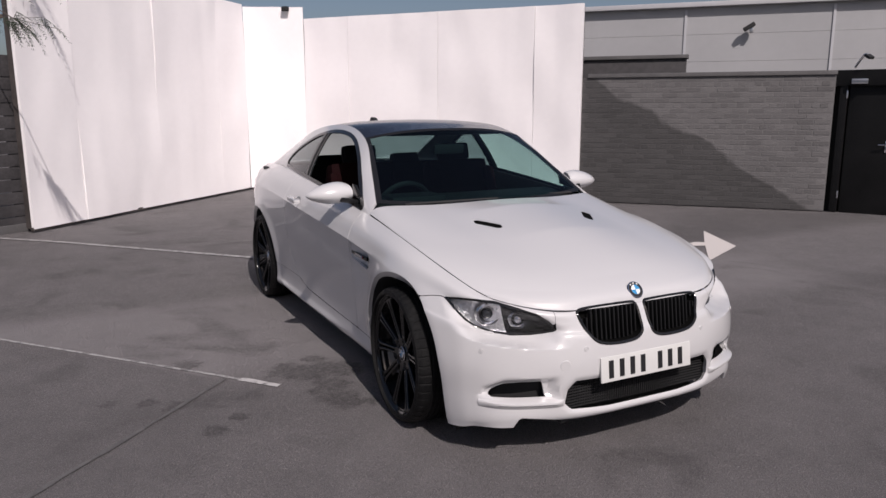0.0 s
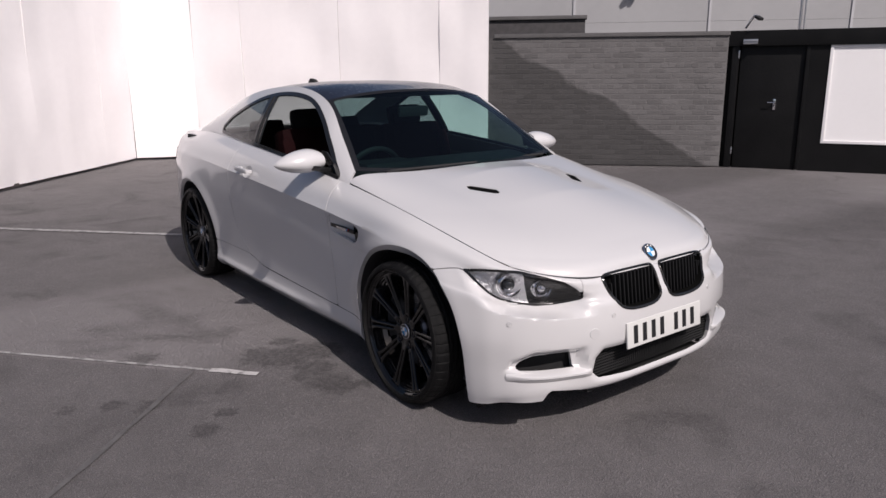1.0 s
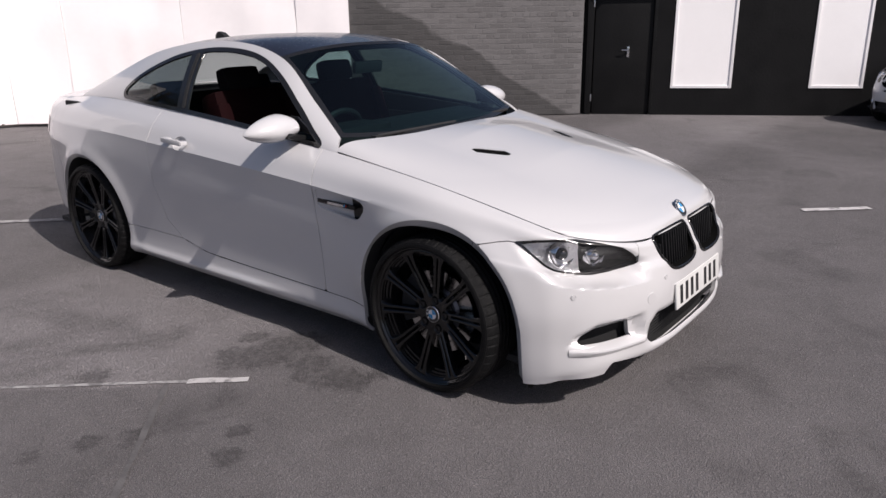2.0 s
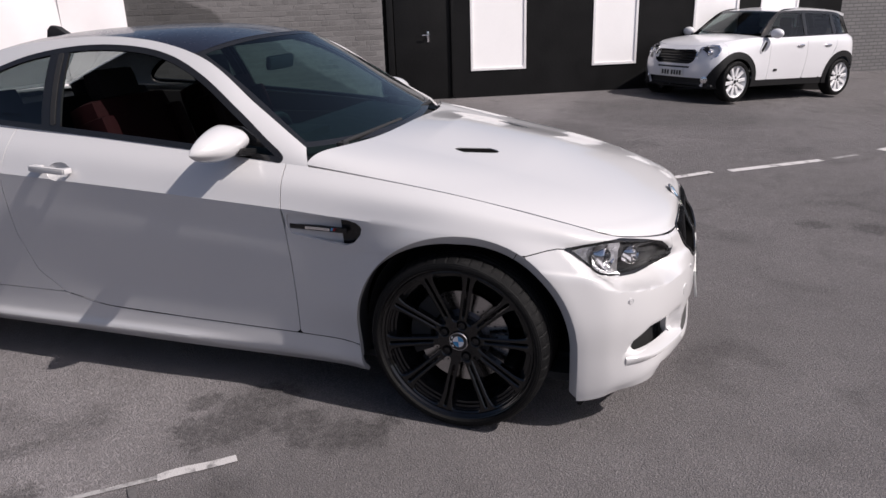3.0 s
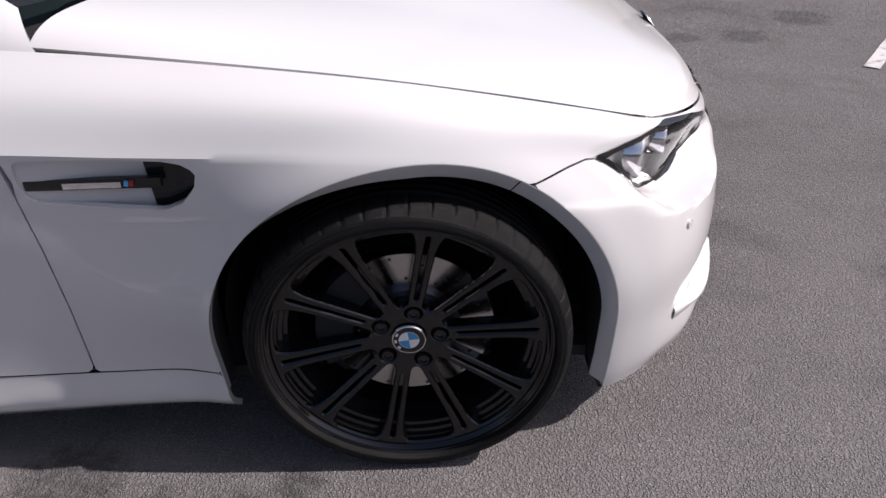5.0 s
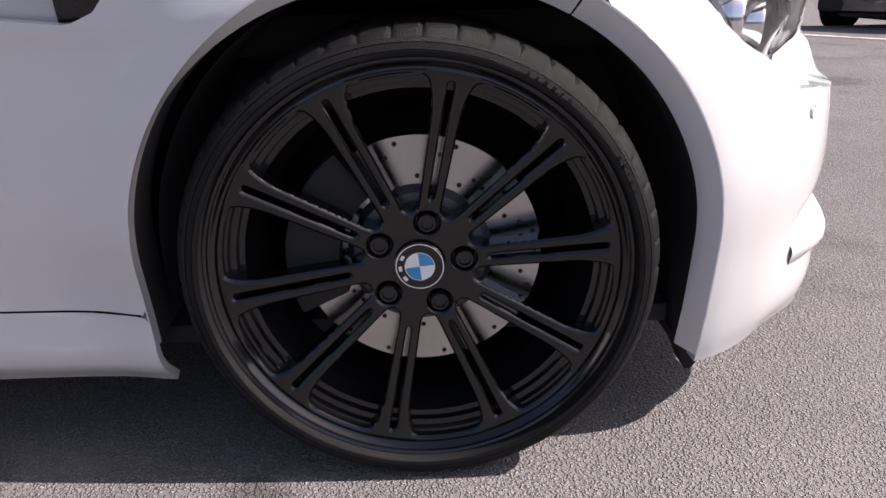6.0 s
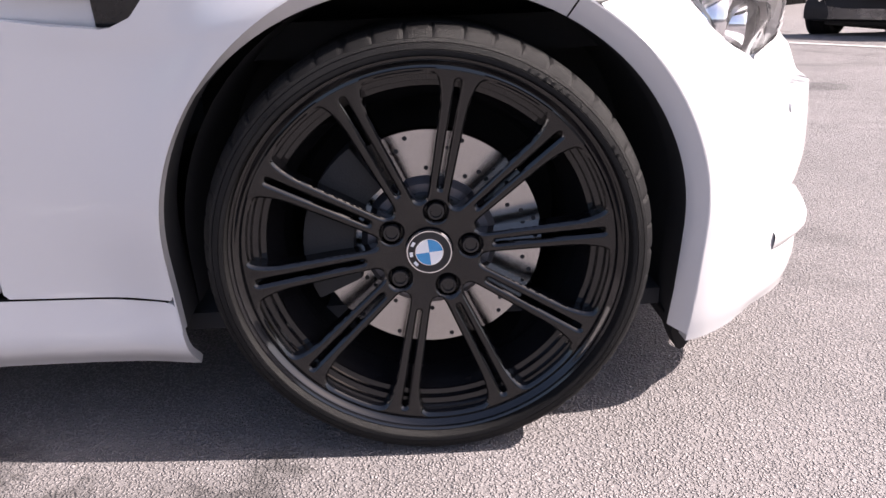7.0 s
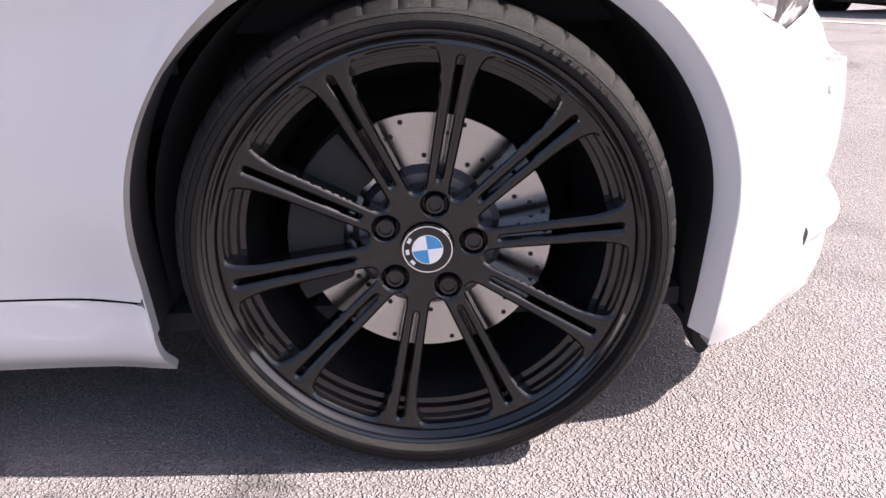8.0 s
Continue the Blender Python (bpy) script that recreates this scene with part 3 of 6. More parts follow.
def build_clad_building():
    a, b = behind(22, 5.5), behind(-14, 5.5)
    m, n = wall_turn((a.x, a.y), (b.x, b.y))
    ob = thing("clad_building", "long low warehouse clad in pale grey metal panels", "building", m)
    rows = 7
    top, base = 3.62, -0.4
    h = (top - base) / rows
    for k in range(rows):
        bm = bmesh.new()
        box(bm, (n, 0.10, h - 0.004), (n / 2, 0.05, base + h * (k + 0.5)), None, 0.003)
        part("cladding", bm, METAL, ob, "", False)
    part("wall", block((n, 6.0, top - base - 0.1), (n / 2, 3.12, (top + base) / 2 - 0.05)), METAL, ob)
    part("roof_trim", block((n + 0.1, 6.3, 0.10), (n / 2, 3.0, top + 0.05), None, 0.01), METAL_TRIM, ob, "pale roof edge trim")
    for x in (n - 14 - 11.0, n - 14 - 8.1, n - 14 - 5.2, n - 14 - 2.29, n - 14 + 0.62, n - 14 + 3.5):
        part("joint_strip", block((0.05, 0.03, top - base - 0.1), (x, -0.012, (top + base) / 2)), METAL_TRIM, ob)
    return ob


build_clad_building()


def build_low_roof():
    m = Matrix.Translation(behind(2.10, 1.6)) @ pose(0, 0, 0, 0, 0, math.degrees(math.atan2(-2.92, -3.12)))
    ob = thing("roof_parapet", "low dark brick parapet with a coping behind the wall", "parapet", m)
    part("wall", block((4.0, 0.25, 0.40), (2.0, 0.0, 2.12), None, 0.004), material("dark_parapet_brick", (0.06, 0.057, 0.06), 0.8, 0, 0.3, 10, 0.4, 60), ob)
    part("coping", block((4.06, 0.34, 0.06), (2.0, 0.0, 2.35), None, 0.006), COPING, ob)
    part("pier", block((4.0, 0.25, 1.92), (2.0, 0.0, 0.96)), material("parapet_base", (0.06, 0.057, 0.06), 0.8, 0, 0.3, 10, 0.4, 60), ob)


build_low_roof()


def floodlight(place, turn, label):
    ob = thing("floodlight", label, "lamp", Matrix.Translation(place) @ pose(0, 0, 0, 0, 0, turn), "wall lamps")
    bm = bmesh.new()
    tube(bm, (0, 0, 0), (0.10, -0.10, 0.16), 0.016)
    tube(bm, (0.10, -0.10, 0.16), (0.15, -0.15, 0.165), 0.016)
    part("bracket", bm, SILVER, ob)
    part("head", block((0.08, 0.11, 0.04), (0.17, -0.17, 0.13), pose(0, 0, 0, 25, 0, 40), 0.01), BLACK_MATT, ob)


floodlight(behind(0.0, 0.1, 2.06) + Vector((0.2, 0.13, 0)), 30, "small flood lamp on a bent bracket above the black door")
lamp = thing("wall_lamp", "dark angled flood lamp on the grey metal cladding", "lamp", Matrix.Translation(behind(1.0, 5.38, 3.12)) @ pose(0, 0, 0, 0, 0, 43), "wall lamps")
part("head", block((0.25, 0.11, 0.09), (0, -0.06, 0.04), pose(0, 0, 0, 0, -32, 0), 0.02), BLACK_MATT, lamp)
part("bracket", block((0.08, 0.10, 0.10), (0.05, -0.02, -0.03), None, 0.01), SILVER, lamp)
lamp = thing("clamp_lamp", "small dark lamp clipped to the top of the backdrop", "lamp", Matrix.Translation((-10.415, 1.515, 3.22)) @ pose(0, 0, 0, 0, 0, 68), "wall lamps")
part("head", block((0.13, 0.10, 0.07), (0, -0.08, 0.03), pose(0, 0, 0, 20, 0, 0), 0.015), BLACK_MATT, lamp)
part("clip", block((0.06, 0.12, 0.05), (0, 0.0, 0.055), None, 0.006), BLACK_MATT, lamp)


def build_pipes():
    ob = thing("flue_pipe", "thin dark pipe rising above the shopfront roof", "pipe", Matrix.Translation(behind(-1.3, 1.2, 0)))
    bm = bmesh.new()
    tube(bm, (0, 0, 1.5), (0, 0, 2.75), 0.022)
    tube(bm, (0.07, 0, 1.5), (0.07, 0, 2.8), 0.012)
    tube(bm, (0, 0, 2.75), (0.07, -0.02, 2.85), 0.03)
    part("pipe", bm, SILVER, ob)


build_pipes()

# brick wall and downpipe past the white car
FAR_A, FAR_B = (0.5, 13.32), (14.0, 21.93)


def build_far_wall():
    m, n = wall_turn(FAR_A, FAR_B)
    ob = thing("wall_far", "grey painted brick wall beyond the parked cars", "wall", m, "", "structure")
    far = material("grey_far_brick", (0.15, 0.148, 0.15), 0.8, 0, 0.2, 6)
    nt = far.node_tree
    co = node(nt, "ShaderNodeTexCoord").outputs["Object"]
    flat = node(nt, "ShaderNodeMapping", Vector=co, Rotation=(radians(-90), 0, 0)).outputs[0]
    pat = node(nt, "ShaderNodeTexBrick", Vector=flat, Scale=1.0, Mortar__Size=0.012, Brick__Width=0.225, Row__Height=0.076)
    pat.inputs["Color1"].default_value, pat.inputs["Color2"].default_value, pat.inputs["Mortar"].default_value = (0.18, 0.176, 0.178, 1), (0.15, 0.147, 0.15, 1), (0.11, 0.107, 0.11, 1)
    nt.links.new(pat.outputs["Color"], nt.nodes["Principled BSDF"].inputs["Base Color"])
    nt.links.new(node(nt, "ShaderNodeBump", Height=pat.outputs["Fac"], Strength=0.8, Distance=-0.012).outputs[0], nt.nodes["Principled BSDF"].inputs["Normal"])
    part("core", block((n, 0.25, 4.9), (n / 2, 0.137, 1.7)), far, ob)
    return ob


build_far_wall()


def build_downpipe():
    ob = thing("downpipe", "dark cast downpipe on the far brick wall", "pipe", Matrix.Translation((6.03, 16.79, -0.46)))
    bm = bmesh.new()
    tube(bm, (0, 0, 0), (0, 0, 3.4), 0.045)
    for z in (0.3, 1.4, 2.5):
        tube(bm, (0, 0, z), (0, 0, z + 0.08), 0.06)
    part("pipe", bm, BLACK_MATT, ob)
    part("hopper", block((0.30, 0.16, 0.26), (-0.10, -0.05, 1.55), pose(0, 0, 0, 0, 35, 0), 0.02), BLACK_MATT, ob, "dark angled hopper head")


build_downpipe()


def build_black_boards():
    m, n = wall_turn(FAR_A, FAR_B)
    ob = thing("black_boards", "tall black boards with a slanted edge on the far brick wall", "gate", m)
    # the first boards lean, so the black area begins at a slanted edge
    for k in range(20):
        lean = max(0, 1 - k / 5)
        bm = prism([(0, -.75), (.29, -.75), (.29 + 1.45 * max(0, 1 - (k + 1) / 5) + .0, 2.6), (1.45 * lean, 2.6)], .04, .004)
        part("board", bm, VENT, ob).location = (8.84 + .30 * k, -.05 + .004 * (k % 2), 0)


build_black_boards()

# unseen walls added south and east to close off low sky in reflections
RENDERED = material("grey_rendered_wall", (0.22, 0.215, 0.21), 0.85, 0, 0.2, 1.5, 0.3, 40)
tagged(link_mesh("unseen_wall_south", block((44, 0.3, 3.8), (2, -22, 1.85)), RENDERED), "plain grey wall added out of view, closing off reflections", "wall", "", "structure")
tagged(link_mesh("unseen_wall_east", block((0.3, 28, 3.0), (17.2, 2, 1.4)), RENDERED), "plain grey wall added out of view, closing off reflections", "wall", "", "structure")

# timber fence and overhanging conifer left of the backdrop
FENCE = material("dark_stained_fence", (0.045, 0.042, 0.045), 0.8, 0, 0.45, 4, 0.5, 30)


def build_fence():
    m, n = wall_turn((-6.2, -4.6), (-7.35, -2.75))
    ob = thing("timber_fence", "dark weathered horizontal board fence", "fence", m)
    for k in range(13):
        part("board", block((n, 0.025, 0.145), (n / 2, 0.02 + 0.006 * (k % 2), 0.10 + 0.155 * k), None, 0.003), FENCE, ob)
    for x in (0.05, n / 2, n - 0.05):
        part("post", block((0.09, 0.09, 2.15), (x, 0.085, 1.07), None, 0.005), FENCE, ob)
    part("gravel_board", block((n, 0.05, 0.10), (n / 2, 0.0, 0.035), None, 0.004), COPING, ob)


build_fence()

LEAF = material("conifer_needles", (0.035, 0.05, 0.028), 0.6, 0, 0.5, 6)
BARK = material("grey_brown_bark", (0.09, 0.07, 0.06), 0.9, 0, 0.4, 10, 0.6, 40)


def spray(bm, rng, root, way, long, wide):
    """One drooping needle spray: a thin stem with narrow leaflets on both sides."""
    way = Vector(way).normalized()
    side = way.cross(Vector((0, 0, 1))).normalized()
    n = 9
    for k in range(n):
        f = (k + 0.6) / n
        p = root + way * long * f + Vector((0, 0, -0.35 * long * f * f))
        for s in (-1, 1):
            d = (way * 0.8 + side * s * rng.uniform(0.5, 0.9) + Vector((0, 0, rng.uniform(-0.5, 0.1)))).normalized() * wide * (1.2 - 0.7 * f)
            u = d.cross(Vector((rng.random() - .5, rng.random() - .5, 1))).normalized() * wide * 0.07
            bm.faces.new([bm.verts.new(p + u), bm.verts.new(p + d), bm.verts.new(p - u)])


def build_tree():
    rng = random.Random(3)
    base = Vector((-9.3, -3.9, 0))
    ob = thing("conifer_tree", "overhanging dark green conifer with drooping sprays", "tree", Matrix.Translation(base))
    bm = bmesh.new()
    tube(bm, (0, 0, -0.05), (0.05, 0.1, 2.0), 0.16, 0.12)
    tube(bm, (0.05, 0.1, 2.0), (0, 0.1, 4.2), 0.12, 0.04)
    crown = bmesh.new()
    tips = [(2.36, 1.62, 3.02), (2.22, 1.5, 3.2), (2.1, 1.3, 2.95), (1.9, 1.1, 3.3)]
    for k in range(26):
        a = rng.uniform(0, 2 * math.pi)
        tips.append((rng.uniform(.6, 1.6) * math.cos(a), rng.uniform(.6, 1.6) * math.sin(a), rng.uniform(1.6, 4.4)))
    for tip in tips:
        tip = Vector(tip)
        root = Vector((0.03, 0.1, max(1.2, min(4.0, tip.z - 0.35))))
        tube(bm, root, tip, 0.03, 0.008, 6)
        for j in range(16):
            f = rng.uniform(0.45, 1.0)
            p = root.lerp(tip, f)
            d = (tip - root).normalized() + Vector((rng.uniform(-.8, .8), rng.uniform(-.8, .8), rng.uniform(-.9, .3)))
            spray(crown, rng, p, d, rng.uniform(.22, .42), rng.uniform(.06, .11))
    # one limb bends round the end of the backdrop
    via = Vector((2.52, .72, 2.86))
    stem = Vector((3.68, 1.30, 2.40))
    tube(bm, (0.03, 0.1, 2.5), via, 0.030, 0.010, 6)
    tube(bm, via, stem, 0.008, 0.005, 6)
    for tip in ((4.02, 1.72, 2.28), (3.95, 1.58, 2.40), (3.90, 1.46, 2.26), (3.80, 1.34, 2.46), (3.70, 1.20, 2.36)):
        tip = Vector(tip)
        tube(bm, stem, tip, 0.004, 0.002, 5)
        for j in range(10):
            p = stem.lerp(tip, rng.uniform(-0.4, 1.0))
            d = Vector((.5, .6, -.5)) + Vector((rng.uniform(-.4, .4), rng.uniform(-.4, .5), rng.uniform(-.6, .2)))
            spray(crown, rng, p, d, rng.uniform(.14, .26), rng.uniform(.04, .07))
    # dense growth above the fence
    for k in range(14):
        tip = Vector((rng.uniform(1.2, 2.1), rng.uniform(.1, .75), rng.uniform(2.2, 3.6)))
        tube(bm, (0.03, 0.1, tip.z - .3), tip, 0.02, 0.006, 6)
        for j in range(22):
            p = tip + Vector((rng.uniform(-.5, .15), rng.uniform(-.35, .2), rng.uniform(-.25, .25)))
            spray(crown, rng, p, (rng.uniform(-.8, .8), rng.uniform(-.8, .8), rng.uniform(-.9, .3)), rng.uniform(.2, .4), rng.uniform(.07, .12))
    part("trunk", bm, BARK, ob)
    part("crown", crown, LEAF, ob, "", False)


build_tree()


# ---- the white coupe: x ahead from the front axle, y to its left, z up ----
# feature lines round one half of the body, from the nose's middle to the tail's middle
LINE_LOW = [(.760, 0, .168), (.755, .25, .168), (.737, .42, .172), (.676, .645, .160), (.570, .748, .148), (.425, .804, .118), (0, .83, .13), (-.40, .800, .129),
            (-.68, .800, .136), (-1.2, .812, .140), (-1.75, .822, .148), (-2.40, .82, .148), (-2.76, .81, .15), (-3.13, .79, .2), (-3.54, .68, .23), (-3.74, .44, .24), (-3.80, 0, .24)]
LINE_SILL = [(0.799, 0, .198), (0.794, .25, .198), (0.767, .42, .200), (0.690, .645, .216), (.578, .760, .192), (.422, .818, .176), (0, .865, .20), (-.41, .838, .180),
             (-.68, .838, .187), (-1.2, .840, .185), (-1.75, .845, .188), (-2.40, .848, .19), (-2.76, .855, .22), (-3.13, .815, .27), (-3.56, .70, .29), (-3.76, .44, .3), (-3.82, 0, .3)]
LINE_DOOR_FOOT = [(0.803, 0, .28), (0.799, .25, .28), (0.773, .42, .28), (0.687, .637, .30), (.577, .763, .30), (.425, .834, .29), (0, .892, .29), (-.42, .838, .270),
                  (-.68, .836, .280), (-1.2, .838, .287), (-1.75, .842, .295), (-2.36, .850, .29), (-2.76, .880, .30), (-3.13, .83, .36), (-3.56, .71, .37), (-3.77, .44, .38), (-3.83, 0, .38)]
LINE_WAIST = [(0.810, 0, .43), (0.807, .25, .43), (0.779, .42, .43), (0.699, .618, .43), (.590, .760, .43), (.428, .848, .43), (0, .900, .44), (-.44, .858, .43),
              (-.68, .847, .43), (-1.2, .845, .43), (-1.75, .849, .43), (-2.33, .863, .45), (-2.76, .890, .46), (-3.14, .84, .48), (-3.57, .715, .5), (-3.79, .44, .5), (-3.85, 0, .5)]
LINE_BUMPER = [(0.795, 0, .540), (0.793, .25, .540), (0.759, .42, .545), (0.693, .60, .548), (.594, .732, .553), (.422, .838, .582), (0, .900, .63), (-.44, .862, .61),
               (-.68, .865, .61), (-1.2, .868, .63), (-1.75, .872, .65), (-2.33, .880, .68), (-2.76, .890, .69), (-3.14, .84, .70), (-3.55, .715, .71), (-3.79, .44, .72), (-3.85, 0, .72)]
LINE_SHELF = [(0.777, 0, .575), (0.773, .25, .575), (0.735, .42, .578), (0.660, .60, .578), (.566, .718, .592), (.410, .824, .622), (0, .898, .68), (-.44, .868, .665),
              (-.68, .871, .700), (-1.2, .875, .735), (-1.75, .879, .760), (-2.33, .884, .785), (-2.76, .888, .785), (-3.14, .84, .785), (-3.55, .715, .79), (-3.79, .44, .79), (-3.85, 0, .79)]
LINE_CREASE = [(0.762, 0, .605), (0.758, .25, .607), (0.725, .42, .615), (0.650, .585, .635), (.537, .699, .665), (.378, .798, .695), (0, .878, .745), (-.44, .880, .775),
               (-.68, .882, .795), (-1.2, .885, .828), (-1.75, .885, .858), (-2.33, .878, .885), (-2.76, .866, .893), (-3.14, .82, .893), (-3.51, .71, .89), (-3.77, .44, .89), (-3.82, 0, .89)]
LINE_TOP = [(0.732, 0, .655), (0.728, .25, .656), (0.707, .42, .656), (0.626, .572, .680), (.512, .664, .706), (.350, .728, .762), (0, .775, .848), (-.42, .777, .910),
            (-.68, .778, .940), (-1.2, .777, .985), (-1.75, .770, 1.025), (-2.33, .742, 1.055), (-2.76, .705, 1.06), (-3.16, .66, 1.04), (-3.52, .62, 1.015), (-3.72, .42, 1.005), (-3.74, 0, 1.005)]
# wheel openings: centre x, z, outer radius of the lip, inner radius
AXLES = ((0.015, 0.330, 0.417, 0.387), (-2.761, 0.328, 0.402, 0.374))


def arch_polar(x, z, ax, az):
    """Angle and radius round an opening; the front one is flattened, with edges that fall almost straight."""
    dx, dz = x - ax, z - az
    if ax > -1:
        dz = dz / np.where(dz > 0, .98, np.where(dx > 0, 3.6, 1.9))
    return np.arctan2(dz, dx), np.hypot(dx, dz)


INTAKE = [(-.375, .358), (.375, .358), (.408, .320), (.416, .262), (.390, .236), (.2, .225), (-.2, .225), (-.390, .236), (-.416, .262), (-.408, .320)]


def body_grid():
    lower = np.array([LINE_LOW, LINE_SILL, LINE_DOOR_FOOT, LINE_WAIST, LINE_BUMPER, LINE_SHELF, LINE_CREASE])
    top, crease = np.array(LINE_TOP), np.array(LINE_CREASE)
    swell = np.array([.004, .006, .010, .014, .016, .020, .026, .020, .016, .012, .012, .014, .02, .02, .02, .01, .01])[:, None]
    mid = (top + crease) / 2 + swell * np.array([0.1, 0.75, 0.65])
    t = even(LINE_WAIST, 0.017)
    rows_low = np.array([spline(r, t) for r in lower])
    rows_up = np.array([spline(r, t) for r in (crease, mid, top)])
    vl = even(lower[:, 8], 0.010)
    vu = even(np.array([crease, mid, top])[:, 6], 0.012)
    p = np.concatenate([spline(rows_low.reshape(7, -1), vl).reshape(len(vl), -1, 3), spline(rows_up.reshape(3, -1), vu).reshape(len(vu), -1, 3)[1:]])
    p = p.transpose(1, 0, 2)
    for ax, az, lip_r, _ in AXLES:
        r = arch_polar(p[..., 0], p[..., 2], ax, az)[1]
        near = (np.abs(p[..., 0] - ax) < 0.6) & (p[..., 1] > 0.6)
        p[..., 1] += np.where(near, 0.012 * np.exp(-((np.maximum(r - lip_r, 0) / 0.055) ** 2)), 0)
    # a sunlit rib along the foot of the sill
    rib = np.clip((-p[..., 0] - .85) / .35, 0, 1) * np.clip((p[..., 0] + 2.42) / .2, 0, 1) * (p[..., 1] > .7)
    p[..., 1] += .013 * rib * np.exp(-((p[..., 2] - .196) / .020) ** 2)
    # hollows of the front bumper: round the side intakes, and a chamfer round the middle one
    x, ya, z = p[..., 0], np.abs(p[..., 1]), p[..., 2]
    zone = outline_field(ya, z, [(.462, .392), (.440, .300), (.450, .268), (.640, .268), (.765, .286), (.745, .345), (.67, .388)])
    hollow = np.clip(-zone / 0.036, 0, 1) * (x > .3)
    p[..., 0] -= 0.034 * hollow * hollow * (3 - 2 * hollow)
    ring = np.clip(1 - outline_field(p[..., 1], z, INTAKE) / 0.028, 0, 1) * (x > .3)
    p[..., 0] -= 0.014 * ring * ring
    # the lamps lie back behind a shelf of the bumper
    flat = p.copy()
    x, ya, z = flat[..., 0], flat[..., 1], flat[..., 2]
    edge = np.interp(ya, [.43, .54, .66, .76, .81, .83], [.510, .512, .522, .536, .562, .622])
    foot = np.interp(ya, [.44, .51, .64, .70, .75, .78, .80], [.586, .571, .566, .572, .590, .615, .650])
    head = np.interp(ya, [.43, .47, .52, .58, .65, .72, .81], [.600, .630, .658, .682, .700, .708, .708])
    rise = np.clip((z - edge) / np.maximum(foot - edge, .02), 0, 1)
    fall = np.clip((head - z) / np.maximum(head - foot, .02), 0, 1)
    depth = np.interp(ya, [.40, .44, .48, .55, .65, .72, .765, .80, .815], [0, .012, .040, .075, .085, .082, .060, .016, 0])
    depth = depth * rise * (1.7 - .7 * rise) * fall * (x > .3)
    p = flat + depth[..., None] * np.array([-.81, -.55, -.26])
    both = [np.concatenate([q[1:][::-1] * np.array([1, -1, 1]), q]) for q in (p, flat)]
    return both


BODY, FLAT = body_grid()
BX, BY, BZ = BODY[..., 0], BODY[..., 1], BODY[..., 2]
BYA = np.abs(BY)
MIDDLE = (-1.4, 0, 0.55)
arches = np.minimum.reduce([arch_polar(BX, BZ, ax, az)[1] - lip for ax, az, lip, _ in AXLES] + [np.full(BX.shape, 9.0)])
FRONT = FLAT[..., 0] > 0.25

FACET = material("faceted_chrome", (0.90, 0.90, 0.92), 0.34, 1.0, 0.05, 30, 1.0, 60)
LENS = material("dark_projector_glass", (0.02, 0.022, 0.026), 0.03, 0.0, 0.02, 20, 0, 60, 1.0)
coupe = thing("sports_coupe", "pearl white two-door coupe with black wheels and a black carbon roof", "car")

LAMP = [(.806, .694), (.765, .702), (.72, .703), (.652, .696), (.58, .676), (.517, .653), (.47, .620), (.443, .586), (.455, .578), (.508, .571), (.56, .567), (.64, .566), (.70, .572), (.748, .588), (.775, .612), (.792, .645)]
KIDNEY = [(.340, 0.652), (.315, 0.660), (.20, 0.664), (.05, 0.662), (.028, 0.654), (.022, 0.634), (.024, 0.564), (.036, 0.532), (.072, 0.514), (.14, 0.509), (.215, 0.513), (.270, 0.526), (.305, 0.555), (.330, 0.600), (.343, 0.635)]
FOG = [(.712, .304), (.696, .330), (.660, .350), (.60, .358), (.512, .360), (.496, .288), (.60, .289), (.70, .292)]
NOTCH = [(.30, .10), (.34, .168), (.50, .196), (.612, .210), (.65, .10)]
FX, FY, FZ = FLAT[..., 0], np.abs(FLAT[..., 1]), FLAT[..., 2]
lamp_f = np.where(FRONT, outline_field(FY, FZ, LAMP), 9.0)
kidney_f = np.where(FRONT, outline_field(BYA, BZ, KIDNEY), 9.0)
intake_f = np.where(FRONT, outline_field(BY, BZ, INTAKE, 0.004), 9.0)
fog_f = np.where(FRONT, outline_field(BYA, BZ, FOG, 0.003), 9.0)
notch_f = np.where(FRONT, outline_field(BYA, BZ, NOTCH), 9.0)
BUMPER = [(.10, .60), (.203, .662), (.25, .677), (.31, .689), (.365, .696), (.44, .690), (.505, .686), (.515, .80), (1, .85), (1, -.2), (0, -.2), (0, .3)]
FENDER = [(.10, .60), (.203, .662), (.25, .677), (.31, .689), (.365, .696), (.44, .690), (.505, .686), (.515, .80), (.5, 1.2), (-.705, 1.2), (-.690, .95), (-.672, .80), (-.660, .60), (-.660, .45), (-.665, .270), (-.42, .260), (0, .2)]
DOOR = [(-.705, 1.3), (-.690, .95), (-.672, .80), (-.660, .60), (-.660, .45), (-.665, .270), (-1.2, .279), (-1.60, .291), (-1.82, .335), (-1.94, .43), (-2.0, .60), (-2.01, .80), (-1.98, 1.3)]
SILL = [(-.1, .2), (-.42, .260), (-.665, .270), (-1.2, .279), (-1.60, .291), (-1.82, .335), (-2.1, .335), (-2.7, .335), (-2.7, 0), (0, 0)]
QUARTER = [(-1.94, .43), (-2.0, .60), (-2.01, .80), (-1.98, 1.3), (-3.34, 1.3), (-3.30, .86), (-3.24, .62), (-2.9, .5), (-2.7, .335), (-1.82, .335)]
TAIL = [(-3.34, 1.3), (-3.30, .86), (-3.24, .62), (-2.9, .5), (-2.9, 0), (-4.2, 0), (-4.2, 1.3)]
